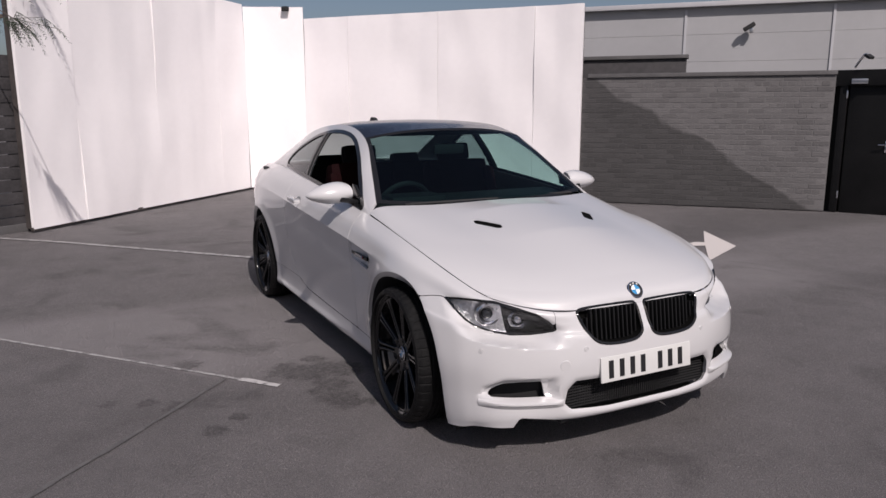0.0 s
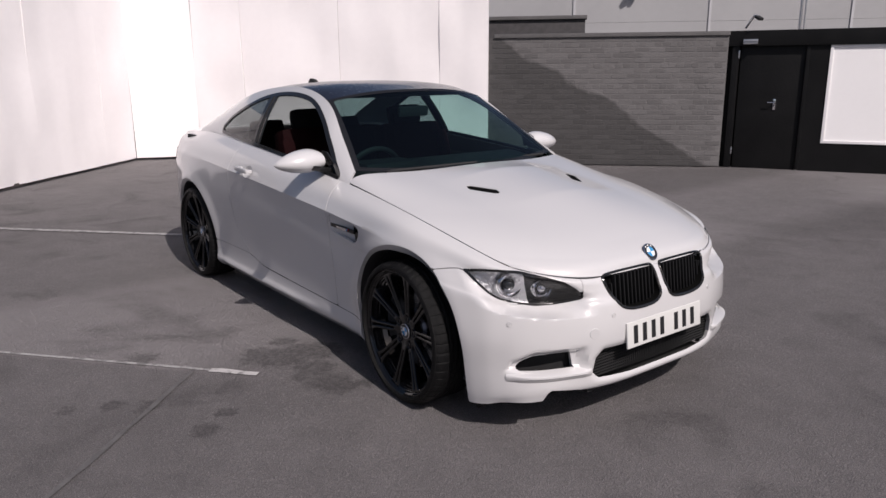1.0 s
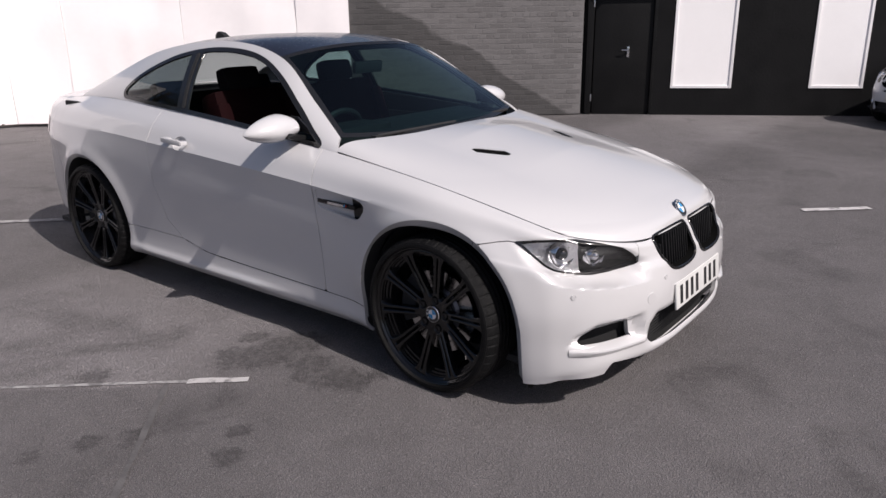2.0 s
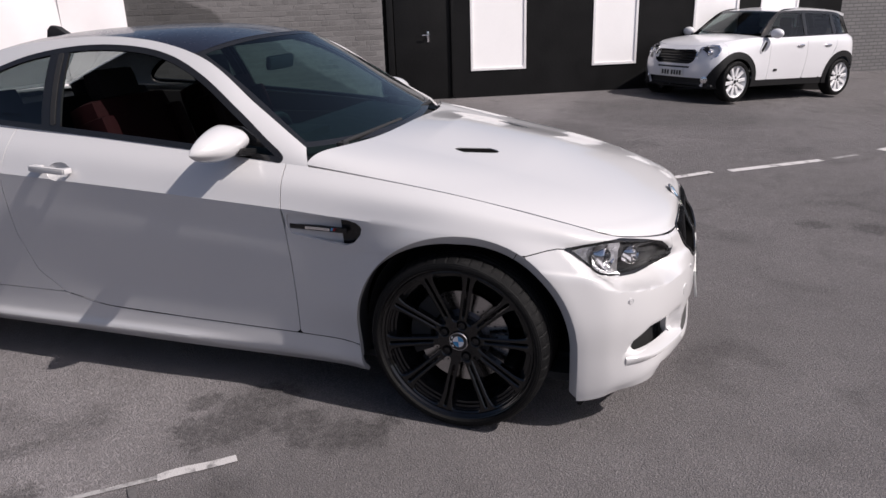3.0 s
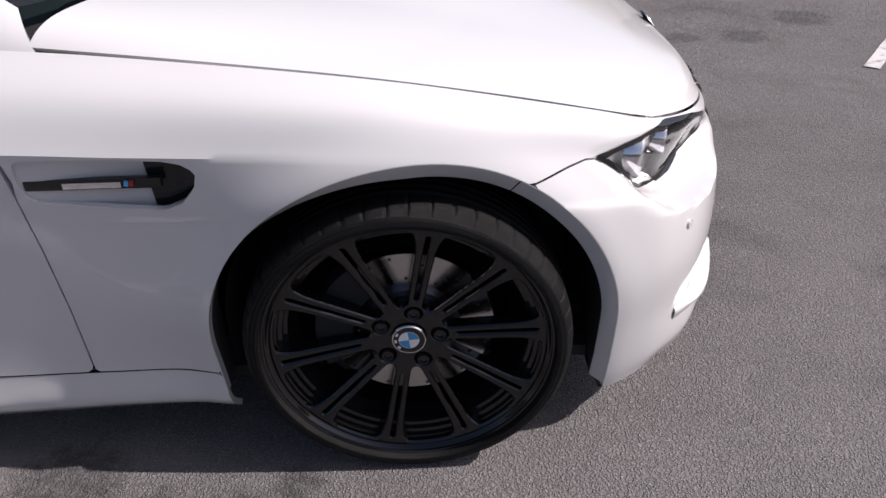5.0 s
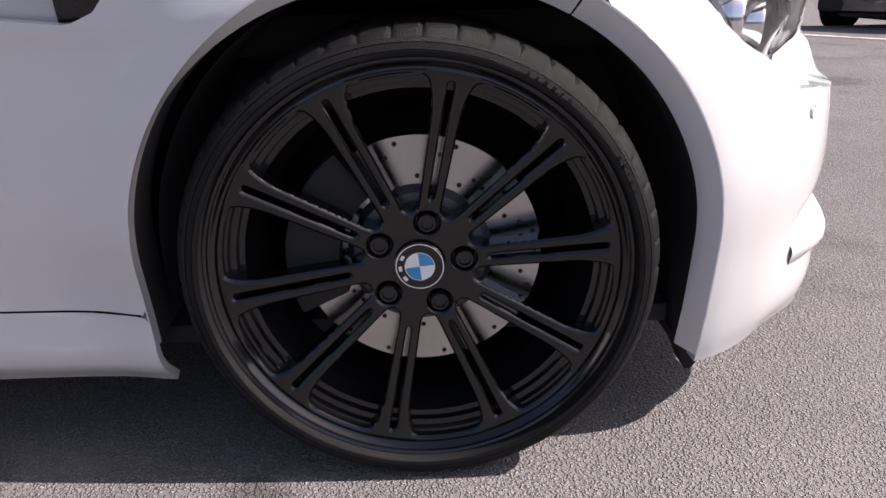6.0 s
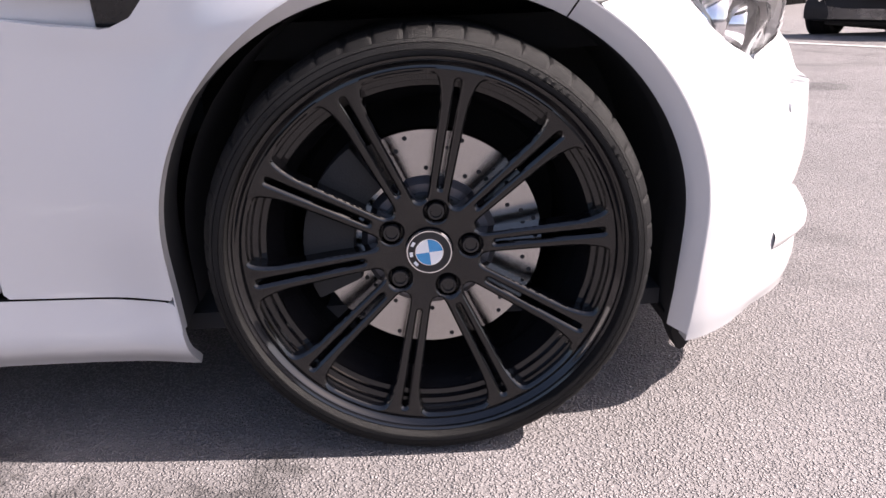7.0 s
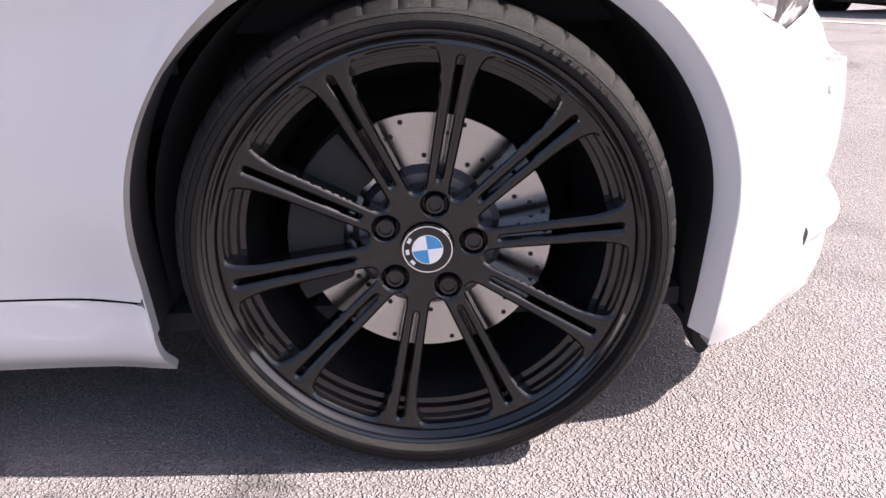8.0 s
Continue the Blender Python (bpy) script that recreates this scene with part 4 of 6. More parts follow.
GILL = [(-.645, .700), (-.652, .735), (-.648, .778), (-.58, .776), (-.50, .772), (-.40, .764), (-.362, .754), (-.350, .738), (-.357, .713), (-.385, .682), (-.42, .668), (-.50, .676)]
GAP = 0.0018
CUP = [(-1.700 + .060 * math.cos(a), .887 + .036 * math.sin(a)) for a in np.linspace(0, 2 * math.pi, 28)[:-1]]
NOSE = BX > 0.3
FLANK = (BY > 0.7) & (BX < 0.4)


def side_y(x, z):
    """How far out the flank of the body lies."""
    gap = (BX[FLANK] - x) ** 2 + (BZ[FLANK] - z) ** 2
    k = np.argsort(gap)[:16]
    m = np.stack([np.ones(16), BX[FLANK][k] - x, BZ[FLANK][k] - z], 1)
    return float(np.linalg.lstsq(m, BY[FLANK][k], rcond=None)[0][0])


def nose_x(y, z):
    """How far ahead the front of the body lies at a place of its face."""
    gap = (BY[NOSE] - y) ** 2 + (BZ[NOSE] - z) ** 2
    k = np.argsort(gap)[:20]
    m = np.stack([np.ones(20), BY[NOSE][k] - y, BZ[NOSE][k] - z], 1)
    w = 1 / (gap[k] + 1e-4)
    return float(np.linalg.lstsq(m * w[:, None], BX[NOSE][k] * w, rcond=None)[0][0])


def edge_tube(outline, side, r, out):
    """A round bead along a closed outline of the front."""
    loop = np.asarray(outline + outline[:1] + outline[1:2] + outline[2:3], float)
    t = np.linspace(0, len(outline), 60, endpoint=False)
    pts = [(nose_x(side * y, z) + out, side * y, z) for y, z in spline(loop, t)]
    return cord(pts, r, True)


def inner_wall(outline, side, deep):
    """A dark wall round the inside of an opening of the front."""
    c = np.mean(outline, 0)
    loop = np.asarray(outline + outline[:1] + outline[1:2] + outline[2:3], float)
    pts = spline(loop, np.linspace(0, len(outline), 48, endpoint=False))
    bm = bmesh.new()
    rows = []
    for y, z in c + (pts - c) * .965:
        x = nose_x(side * y, z)
        rows.append([bm.verts.new((x - .002, side * y, z)), bm.verts.new((x - deep, side * y, z))])
    for p, q in zip(rows, rows[1:] + rows[:1]):
        bm.faces.new((p[0], p[1], q[1], q[0]))
    return bm


cup_f = outline_field(BX, BZ, CUP)
gill_f = outline_field(BX, BZ, GILL, 0.002)
cuts = np.maximum.reduce([-arches, -lamp_f - 0.0, -kidney_f, -intake_f, -fog_f, -notch_f])
brow = np.maximum.reduce([np.interp(FY, [.43, .50, .60, .70, .77, .806, .84], [.580, .605, .635, .645, .665, .692, .692]) - FZ, .447 - FY, .36 - FX])
part("front_bumper", skin(BODY, np.maximum.reduce([outline_field(FX, FZ, BUMPER) + GAP, cuts, GAP - brow]), MIDDLE, 0.022), PAINT, coupe, "", True, 28)
for side in (-1, 1):
    half = -side * BY
    def panel(name, outline, *more, rim=0.014, label="", extra=9.0):
        f = np.maximum.reduce([np.minimum(outline_field(FX, FZ, outline) + GAP, extra), half, -arches, *more])
        return part(name, skin(BODY, f, (-1.4, 0.0, 0.55), rim), PAINT, coupe, label, True, 24)
    panel("front_fender", FENDER, -lamp_f, -gill_f, extra=brow)
    door = panel("door", DOOR, -cup_f, rim=0.030)
    bowl = np.clip(-cup_f / .036, 0, 1)
    sunk = np.stack([0 * BX, side * .022 * np.sqrt(bowl), 0 * BX], -1)
    part("handle_cup", skin(BODY - sunk, np.maximum(cup_f - .001, half), MIDDLE, 0.0), PAINT, door, "hollow behind the door handle")
    panel("sill", SILL, label="side skirt with a bright upper edge")
    panel("rear_quarter", QUARTER)
    # headlamp: housing, lamps and clear cover in the bumper's opening
    lamp = part("headlamp", skin(BODY, np.maximum(lamp_f + 0.002, half), MIDDLE, 0.0, 0.001), GLASS_CLEAR, coupe, "clear headlamp cover over chrome and black lamps")
    lamp.visible_shadow = False
    deep = BODY - np.array([.042, side * .022, .010])
    part("housing", skin(deep, np.maximum.reduce([lamp_f - 0.034, half, FY - .645]), MIDDLE, 0.0), BLACK_TRIM, lamp)
    part("reflector", skin(deep, np.maximum.reduce([lamp_f - 0.014, half, .645 - FY]), MIDDLE, 0.0), FACET, lamp, "faceted chrome reflector")
    for k, (x, y, z, r) in enumerate(((.497, .654, .627, .052), (.580, .548, .610, .040))):
        a = Vector((.92, side * .28, -.03)).normalized()
        turn = Matrix.Translation((x, side * y, z)) @ a.to_track_quat("Y", "Z").to_matrix().to_4x4()
        bowl = lathe([(r * 1.12, -.03), (r * 1.10, .004), (r, .010), (r * .95, .004), (r * .88, -.004), (r * .80, -.002), (r * .70, -.018), (r * .46, -.028)], 36)
        bmesh.ops.transform(bowl, matrix=turn, verts=bowl.verts[:])
        part("lamp_ring", bowl, CHROME, lamp, "chrome lamp ring")
        lens = lathe([(r * .50, -.024), (r * .49, -.006), (r * .40, .006), (r * .22, .013), (0, .015)], 28)
        bmesh.ops.transform(lens, matrix=turn, verts=lens.verts[:])
        part("projector_lens", lens, LENS if k == 0 else CHROME, lamp, "dark glossy projector lens" if k == 0 else "bright chrome lamp bowl")
    part("lamp_seal", skin(BODY, np.maximum(np.abs(lamp_f + .0045) - .0045, half), MIDDLE, 0.0, 0.0015), BLACK_TRIM, lamp, "black lamp seal")
    # wheel arch lips
    for ax, az, lip_r, arch_r in AXLES:
        r0 = arch_polar(BX, BZ, ax, az)[1]
        sel = (np.abs(r0 - lip_r) < .03) & (side * BY > .5)
        on_x, on_y, on_z = BX[sel], np.abs(BY[sel]), BZ[sel]
        bm, inside = bmesh.new(), bmesh.new()
        prev = None
        lo_a = -.34
        turns = np.concatenate([np.linspace(lo_a, 1.055, 28), np.linspace(1.062, math.pi + .5, 46)])
        for k, a in enumerate(turns):
            if k == 28:
                prev = None
            tall = 1 if ax < -1 else .98 if 0 <= a <= math.pi else 3.6 if a < 0 else 1.9
            z = az + lip_r * tall * math.sin(a)
            if z < (.205 if a > 1.5 else .120) or (ax < -1 and z < .2):
                prev = None
                continue
            gap = (on_x - ax - lip_r * math.cos(a)) ** 2 + (on_z - z) ** 2
            near = np.argsort(gap)[:16]
            tilt = np.stack([np.ones(16), on_x[near] - ax - lip_r * math.cos(a), on_z[near] - z], 1)
            y0 = float(np.linalg.lstsq(tilt, on_y[near], rcond=None)[0][0])
            k1 = 1 - 0.90 * min(max((a - 1.6) / 0.9, 0), 1)
            ri = lip_r - (lip_r - arch_r + .005 * max(0, math.sin(a)) ** 2 * (ax > -1)) * k1
            ring = [bm.verts.new((ax + r * math.cos(a), side * y, az + tall * r * math.sin(a))) for r, y in ((lip_r + .001, y0 + .0005), (lip_r - .0015, y0 + .0005), (lip_r - .006 * k1, y0 - .003), (ri + .003 * k1, y0 - .016), (ri, y0 - .019))]
            ring += [inside.verts.new((ax + r * math.cos(a), side * y, az + tall * r * math.sin(a))) for r, y in ((ri + .0005, y0 - .019), (ri + .003, y0 - .05), (ri + .006, y0 - .11))]
            if prev:
                for j in (0, 1, 2, 3):
                    bm.faces.new((prev[j], prev[j + 1], ring[j + 1], ring[j]))
                for j in (5, 6):
                    inside.faces.new((prev[j], prev[j + 1], ring[j + 1], ring[j]))
            prev = ring
        bmesh.ops.recalc_face_normals(bm, faces=bm.faces[:])
        if sum(f.normal.y * side * f.calc_area() for f in bm.faces) < 0:
            bmesh.ops.reverse_faces(bm, faces=bm.faces[:])
        part("arch_lip", bm, PAINT, coupe, "", True, 30)
        part("arch_edge", inside, VOID, coupe)
    part("splash_flap", prism([(.398, .160), (.470, .150), (.462, .112), (.440, .080), (.430, .080)], .05, .004), FLARE, coupe, "black rubber flap below the bumper").location = (0, side * .752 - .025, 0)
    # wheel well liner
    for ax, az, lip_r, arch_r in AXLES:
        bm = bmesh.new()
        prev = None
        for k in range(33):
            a = math.radians(-8.2 + 196.2 * k / 32)
            r = arch_r + 0.012
            tall = 1 if ax < -1 else 3.6 if a < 0 else 1.8 if a > math.pi else .98
            pr = [bm.verts.new((ax + r * math.cos(a), side * (0.42 + .094 * j), az + tall * r * math.sin(a))) for j in range(5)]
            if prev:
                for j in range(4):
                    bm.faces.new((prev[j], prev[j + 1], pr[j + 1], pr[j]))
            prev = pr
        part("wheel_liner", bm, VOID, coupe)
        part("inner_wing", block((2 * arch_r, .012, .53), (ax, side * .425, .465)), VOID, coupe)
    # dark cord laid in the joint at the foot of the door as its shade
    foot = spline([(-.412, .2595, 0), (-.665, .2695, 0), (-1.2, .2785, 0), (-1.60, .2905, 0), (-1.80, .328, 0)], np.linspace(0, 4, 50))
    part("joint_shade_cord", cord([(x, side * (side_y(x, z) - .0032), z) for x, z, _ in foot], .0035, False, 6), VENT, coupe, "thin dark cord standing in for shade in the joint")
    # side gill: recess, black blade, small badge of plain bars
    sunk = np.stack([0 * BX, side * (.007 + .028 * np.clip((BX + .62) / .24, 0, 1)), 0 * BX], -1)
    recess = skin(BODY - sunk, np.maximum(gill_f - 0.006, half), MIDDLE, 0.0)
    gill = part("side_gill", recess, PAINT, coupe, "recessed side gill behind the front wheel")
    part("back_wall", skin(BODY - sunk + np.array([0, side * .003, 0]), np.maximum.reduce([gill_f - 0.004, half, -BX - 0.44]), MIDDLE, 0.0), BLACK_TRIM, gill)
    part("blade", block((.235, .014, .020), (-.530, side * .862, .724), pose(0, 0, 0, 0, 1.5, 0), 0.004), BLACK_TRIM, gill, "black gill blade")
    part("badge", block((.10, .004, .011), (-.53, side * .871, .724), pose(0, 0, 0, 0, 1.5, 0), 0.001), CHROME, gill, "small chrome badge strip")
    for k, mat in enumerate((BLUE, RED_LAMP)):
        part("badge_bar", block((.007, .004, .010), (-.47 + .009 * k, side * .8735, .7255), pose(0, 0, 0, 0, 18, 0)), mat, gill)
    # kidney grille
    part("kidney_surround", edge_tube(KIDNEY, side, .0070, -.001), BLACK_TRIM, coupe, "gloss black kidney grille surround")
    part("kidney_backing", skin(BODY - np.array([.050, 0, 0]), np.maximum(kidney_f - .012, half), MIDDLE, 0.0), VENT, coupe, "black space behind the kidney grille")
    part("kidney_wall", inner_wall(KIDNEY, side, .052), VENT, coupe)
    for k in range(13):
        y = .040 + .0238 * k
        zt, zb = .656 - .003 * k * (k > 10), .515 + max(0, (k - 9)) * .014
        part("grille_bar", block((.022, .007, zt - zb), (nose_x(side * y, (zt + zb) / 2) - .024, side * y, (zt + zb) / 2), pose(0, 0, 0, 0, -8, 0), 0.002), FLARE, coupe)
    # washer cap and parking sensors
    part("washer_cap", block((.030, .042, .010), (nose_x(side * .665, .552) - .010, side * .665, .552), pose(0, 0, 0, 0, 12, side * 30), 0.004), PAINT, coupe)
    for x, y, z, rz in ((.634, .745, .497, 48), (.782, .335, .500, 12)):
        bm = lathe([(0, .004), (.008, .004), (.009, .0), (.0115, .002), (.012, -.004)], 20)
        bmesh.ops.transform(bm, matrix=pose(nose_x(side * y, z) - .001, side * y, z, 0, 0, -90 + side * rz if side > 0 else -90 - rz), verts=bm.verts[:])
        part("parking_sensor", bm, PAINT, coupe)
    if side < 0:
        bm = lathe([(0, .0016), (.0225, .0016), (.0238, -.0005), (.0238, -.004)], 32)
        bmesh.ops.transform(bm, matrix=pose(nose_x(side * .43, .437), side * .43, .437, 0, 0, -90 - 17), verts=bm.verts[:])
        part("tow_eye_cover", bm, PAINT, coupe, "round white tow eye cover")
    # white ledge below the side intake
    bm, prev = bmesh.new(), None
    for y in np.linspace(.425, .752, 26):
        x = nose_x(side * y, .250)
        fade = min(1, (y - .42) / .04, (.757 - y) / .05)
        row = [bm.verts.new((x + dx * fade, side * (y + .3 * dx), z)) for dx, z in ((-.030, .290), (.006, .282), (.016, .277), (.017, .270), (.004, .252), (-.010, .246))]
        if prev:
            for p, q in zip(zip(prev, prev[1:]), zip(row, row[1:])):
                bm.faces.new((p[0], p[1], q[1], q[0]))
        prev = row
    bmesh.ops.recalc_face_normals(bm, faces=bm.faces[:])
    if sum(f.normal.x * f.calc_area() for f in bm.faces) < 0:
        bmesh.ops.reverse_faces(bm, faces=bm.faces[:])
    part("bumper_ledge", bm, PAINT, coupe, "white ledge below the side intake")
    # fog intake behind the bumper
    part("fog_intake", block((.02, .36, .22), (.585, side * .61, .275), pose(0, 0, 0, 0, 0, side * 32)), BLACK_MATT, coupe, "black side air intake")
    part("fog_vane", block((.05, .004, .09), (.655, side * .49, .315), None), BLACK_MATT, coupe)

part("rear_bumper", skin(BODY, np.maximum(outline_field(BX, BZ, TAIL) + GAP, -arches), MIDDLE, 0.014), PAINT, coupe)
for side in (-1, 1):
    f = np.maximum(outline_field(BX, BZ, [(-3.42, .80), (-3.40, .90), (-3.9, .90), (-3.9, .74)]), 0.45 - side * BY)
    part("tail_lamp", skin(BODY, f, MIDDLE, 0.0, 0.003), RED_LAMP, coupe, "red tail lamp")

# front splitter, radiators and underside close the openings
part("splitter", block((.17, .84, .016), (.655, 0, .166), None, .006), BLACK_MATT, coupe, "black front splitter")
for side in (-1, 1):
    part("splitter_end", block((.08, .24, .020), (.640, side * .55, .200), pose(0, 0, 0, 0, 0, side * 20), .006), FLARE, coupe, "black corner of the front splitter")
part("radiator", block((.02, .76, .40), (.65, 0, .41)), VOID, coupe)
bm = bmesh.new()
for k in range(64):
    box(bm, (.008, .0035, .142), (.752 - .02 * ((k - 31.5) / 31.5) ** 2, -.400 + .0127 * k, .293))
for k in range(10):
    box(bm, (.008, .81, .0035), (.744, 0, .228 + .0132 * k))
part("intake_mesh", bm, BLACK_MATT, coupe, "black mesh in the lower intake", False)
part("underside", block((3.9, 1.50, .03), (-1.55, 0, .175)), VOID, coupe)
part("undertray", block((.26, 1.26, .03), (.46, 0, .200)), VOID, coupe)
for ax, _, _, _ in AXLES:
    part("axle_cover", block((.9, .80, .45), (ax, 0, .42)), VOID, coupe)

# bonnet
HOOD_MID = [(.732, .655), (.694, .712), (.51, .788), (.20, .866), (-.15, .930), (-.455, .982)]
wing = spline(LINE_TOP, np.linspace(3.6, 8.4, 400))[::-1]
HOOD_EDGE = [(x, float(np.interp(x, wing[:, 0], wing[:, 1])) - .001, float(np.interp(x, wing[:, 0], wing[:, 2])) + .001) for x in (.514, .415, .20, -.07, -.35, -.610)]
hood = arch_patch(HOOD_MID, HOOD_EDGE, 110, (4.3, 2.6, 24.0), (4.5, 3.0, 3.0), 141)
hx, hy = hood[..., 0], hood[..., 1]
dome = (0.5 + 0.5 * np.cos(math.pi * np.clip(np.abs(hy) / 0.46, 0, 1))) ** 0.8 * np.clip((0.60 - hx) / 0.45, 0, 1) * np.clip((hx + 0.52) / 0.25, 0, 1)
hood[..., 2] += 0.034 * dome
VENT_LINE = [(.014, .280), (-.030, .270), (-.150, .340), (-.156, .362), (-.112, .376), (.012, .306)]
vent_f = outline_field(hx, np.abs(hy), VENT_LINE)
hw, ht = np.abs(np.linspace(-1, 1, 141))[None, :] * np.ones(hx.shape), np.arange(110)[:, None] * np.ones(hx.shape)
rimf = np.maximum(hw - 0.9945, 0.35 - ht)
part("bonnet", skin(hood, np.maximum(-vent_f, rimf), (0, 0, 0.3), 0.022), PAINT, coupe, "white bonnet with a power dome and two vents")
for side in (-1, 1):
    f = np.maximum(vent_f - 0.004, -side * hy)
    part("bonnet_vent", skin(hood - np.array([0, 0, .003]), f, (0, 0, 0.3), 0.0), VENT, coupe, "black bonnet vent")
part("engine_cover", block((.95, 1.2, .06), (.05, 0, .62)), VOID, coupe)


def roundel(r, label, parent, m, marks=(145, 180, 215)):
    """A round enamel badge: black ring, quarters of blue and white."""
    base = lathe([(0, .0), (r, .0), (r, .002), (r * .95, .0045), (0, .0045)], 36)
    bmesh.ops.transform(base, matrix=m, verts=base.verts[:])
    ob = part("badge", base, INK, parent, label)
    ringm = lathe([(r, .003), (r * .955, .0052), (r * .91, .0052), (r * .90, .003)], 36)
    bmesh.ops.transform(ringm, matrix=m, verts=ringm.verts[:])
    part("badge_ring", ringm, CHROME, ob)
    ringm = lathe([(r * .62, .003), (r * .60, .0054), (r * .57, .0054), (r * .56, .003)], 36)
    bmesh.ops.transform(ringm, matrix=m, verts=ringm.verts[:])
    part("badge_ring", ringm, CHROME, ob)
    for a in marks:
        bm = block((r * .20, .001, r * .13), (0, .005, r * .77), None)
        bmesh.ops.transform(bm, matrix=m @ pose(0, 0, 0, 0, 90 - a, 0), verts=bm.verts[:])
        part("badge_mark", bm, ENAMEL, ob)
    for q in range(4):
        bm = bmesh.new()
        c = bm.verts.new((0, .0052, 0))
        arc = [bm.verts.new((r * .57 * math.cos(math.pi / 2 * q + math.pi / 20 * k), .0052, r * .57 * math.sin(math.pi / 2 * q + math.pi / 20 * k))) for k in range(11)]
        for a, b in zip(arc, arc[1:]):
            bm.faces.new((c, b, a))
        bmesh.ops.transform(bm, matrix=m, verts=bm.verts[:])
        part("badge_quarter", bm, BLUE if q % 2 else ENAMEL, ob)
    return ob


roundel(.041, "round blue and white bonnet badge", coupe, Matrix.Translation((.702, 0, .705)) @ Vector((.80, 0, .60)).to_track_quat("Y", "Z").to_matrix().to_4x4(), (55, 90, 125))

# number plate: white, with plain bars for its characters
plate = part("number_plate", block((.008, .52, .111), (.814, -.012, .400), pose(0, 0, 0, 0, -6, 0), .002), PLATE, coupe, "white front number plate with black bars")
for k, y in enumerate((.205, .145, .085, .025, -.075, -.135, -.195)):
    part("character_bar", block((.004, .026, .079), (.8182, -y - .012, .400), pose(0, 0, 0, 0, -6, 0)), INK, plate)

# ---- glasshouse ----
BELT = [(-.595, .780, .926), (-.80, .778, .952), (-1.1, .777, .978), (-1.5, .774, 1.008), (-1.9, .766, 1.035), (-2.3, .744, 1.055), (-2.7, .708, 1.062), (-3.08, .668, 1.045)]
RAIL = [(-.628, .722, .992), (-.87, .648, 1.140), (-1.15, .572, 1.315), (-1.5, .540, 1.395), (-1.9, .542, 1.393), (-2.3, .562, 1.335), (-2.7, .602, 1.205), (-3.08, .655, 1.062)]


def side_grid(side):
    t = even(BELT, 0.014)
    b, r = spline(BELT, t), spline(RAIL, t)
    v = np.linspace(0, 1, 46)[None, :, None]
    p = b[:, None] + (r - b)[:, None] * v
    p[..., 1] += 0.022 * 4 * v[..., 0] * (1 - v[..., 0]) * np.minimum(1, np.abs(r - b)[:, None, 2] / 0.25)
    p[..., 1] *= side
    return p


DLO = [(-.715, .958), (-.80, 1.020), (-.95, 1.125), (-1.12, 1.236), (-1.30, 1.316), (-1.50, 1.352), (-1.75, 1.355), (-2.0, 1.322), (-2.2, 1.262), (-2.36, 1.190), (-2.455, 1.120),
       (-2.44, 1.085), (-2.36, 1.078), (-1.9, 1.050), (-1.5, 1.022), (-1.1, .990), (-.80, .960)]
DLO = spline(DLO + DLO[:3], np.linspace(1, len(DLO) + 1, 140, endpoint=False))
for side in (-1, 1):
    g = side_grid(side)
    gx, gz = g[..., 0], g[..., 2]
    dlo = outline_field(gx, gz, DLO)
    part("roof_pillar", skin(g, 0.010 - dlo, (-1.5, 0, 1.0), 0.012), PAINT, coupe)
    trim = part("window_trim", skin(g, np.abs(dlo) - 0.011, (-1.5, 0, 1.0), 0.010, 0.003), BLACK_TRIM, coupe, "gloss black window surround")
    post = outline_field(gx, gz, [(-1.73, .9), (-1.83, .9), (-1.92, 1.45), (-1.82, 1.45)])
    part("centre_pillar", skin(g, np.maximum(post, dlo), (-1.5, 0, 1.0), 0.010, 0.002), BLACK_TRIM, coupe, "gloss black centre pillar")
    slim = outline_field(gx, gz, [(-1.755, .9), (-1.78, .9), (-1.87, 1.45), (-1.845, 1.45)])
    part("pillar_strip", skin(g, np.maximum(slim, dlo + .012), (-1.5, 0, 1.0), 0.008, 0.006), BLACK_MATT, coupe, "satin grey pillar strip")
    # the driver's window is wound down
    if side > 0:
        glass = part("door_glass", skin(g, np.maximum.reduce([dlo, -post, -gx - 1.79]), (-1.5, 0, 1.0), 0.0, -0.006), GLASS_SIDE, coupe)
        glass.visible_shadow = False
    glass = part("quarter_glass", skin(g, np.maximum.reduce([dlo, -post, gx + 1.78]), (-1.5, 0, 1.0), 0.0, -0.004), GLASS_QUARTER, coupe, "dark tinted rear side window")
    glass.visible_shadow = False

WS_MID = [(-.498, .962), (-.72, 1.128), (-.92, 1.272), (-1.105, 1.384)]
WS_EDGE = [(-.640, .716, .990), (-.85, .651, 1.128), (-1.02, .603, 1.238), (-1.180, .562, 1.330)]
ws = arch_patch(WS_MID, WS_EDGE, 24, 2.4, 2.0, 41)
glass = part("windscreen", skin(ws, np.full(ws.shape[:2], -1.0), (-1.5, 0, .9), 0.0), GLASS_WS, coupe, "tinted windscreen")
wx = np.linspace(0, 1, ws.shape[0])[:, None] * np.ones(ws.shape[:2])
wy = np.linspace(-1, 1, 41)[None, :] * np.ones(ws.shape[:2])
edge = np.maximum(np.abs(wx - .5) * 2 - .925, np.abs(wy) - .955)
part("windscreen_band", skin(ws, -edge, (-1.5, 0, .9), 0.0, 0.001), BLACK_TRIM, coupe, "black windscreen edge band")
ROOF_MID = [(-1.108, 1.386), (-1.45, 1.424), (-1.85, 1.428), (-2.2, 1.402), (-2.48, 1.352)]
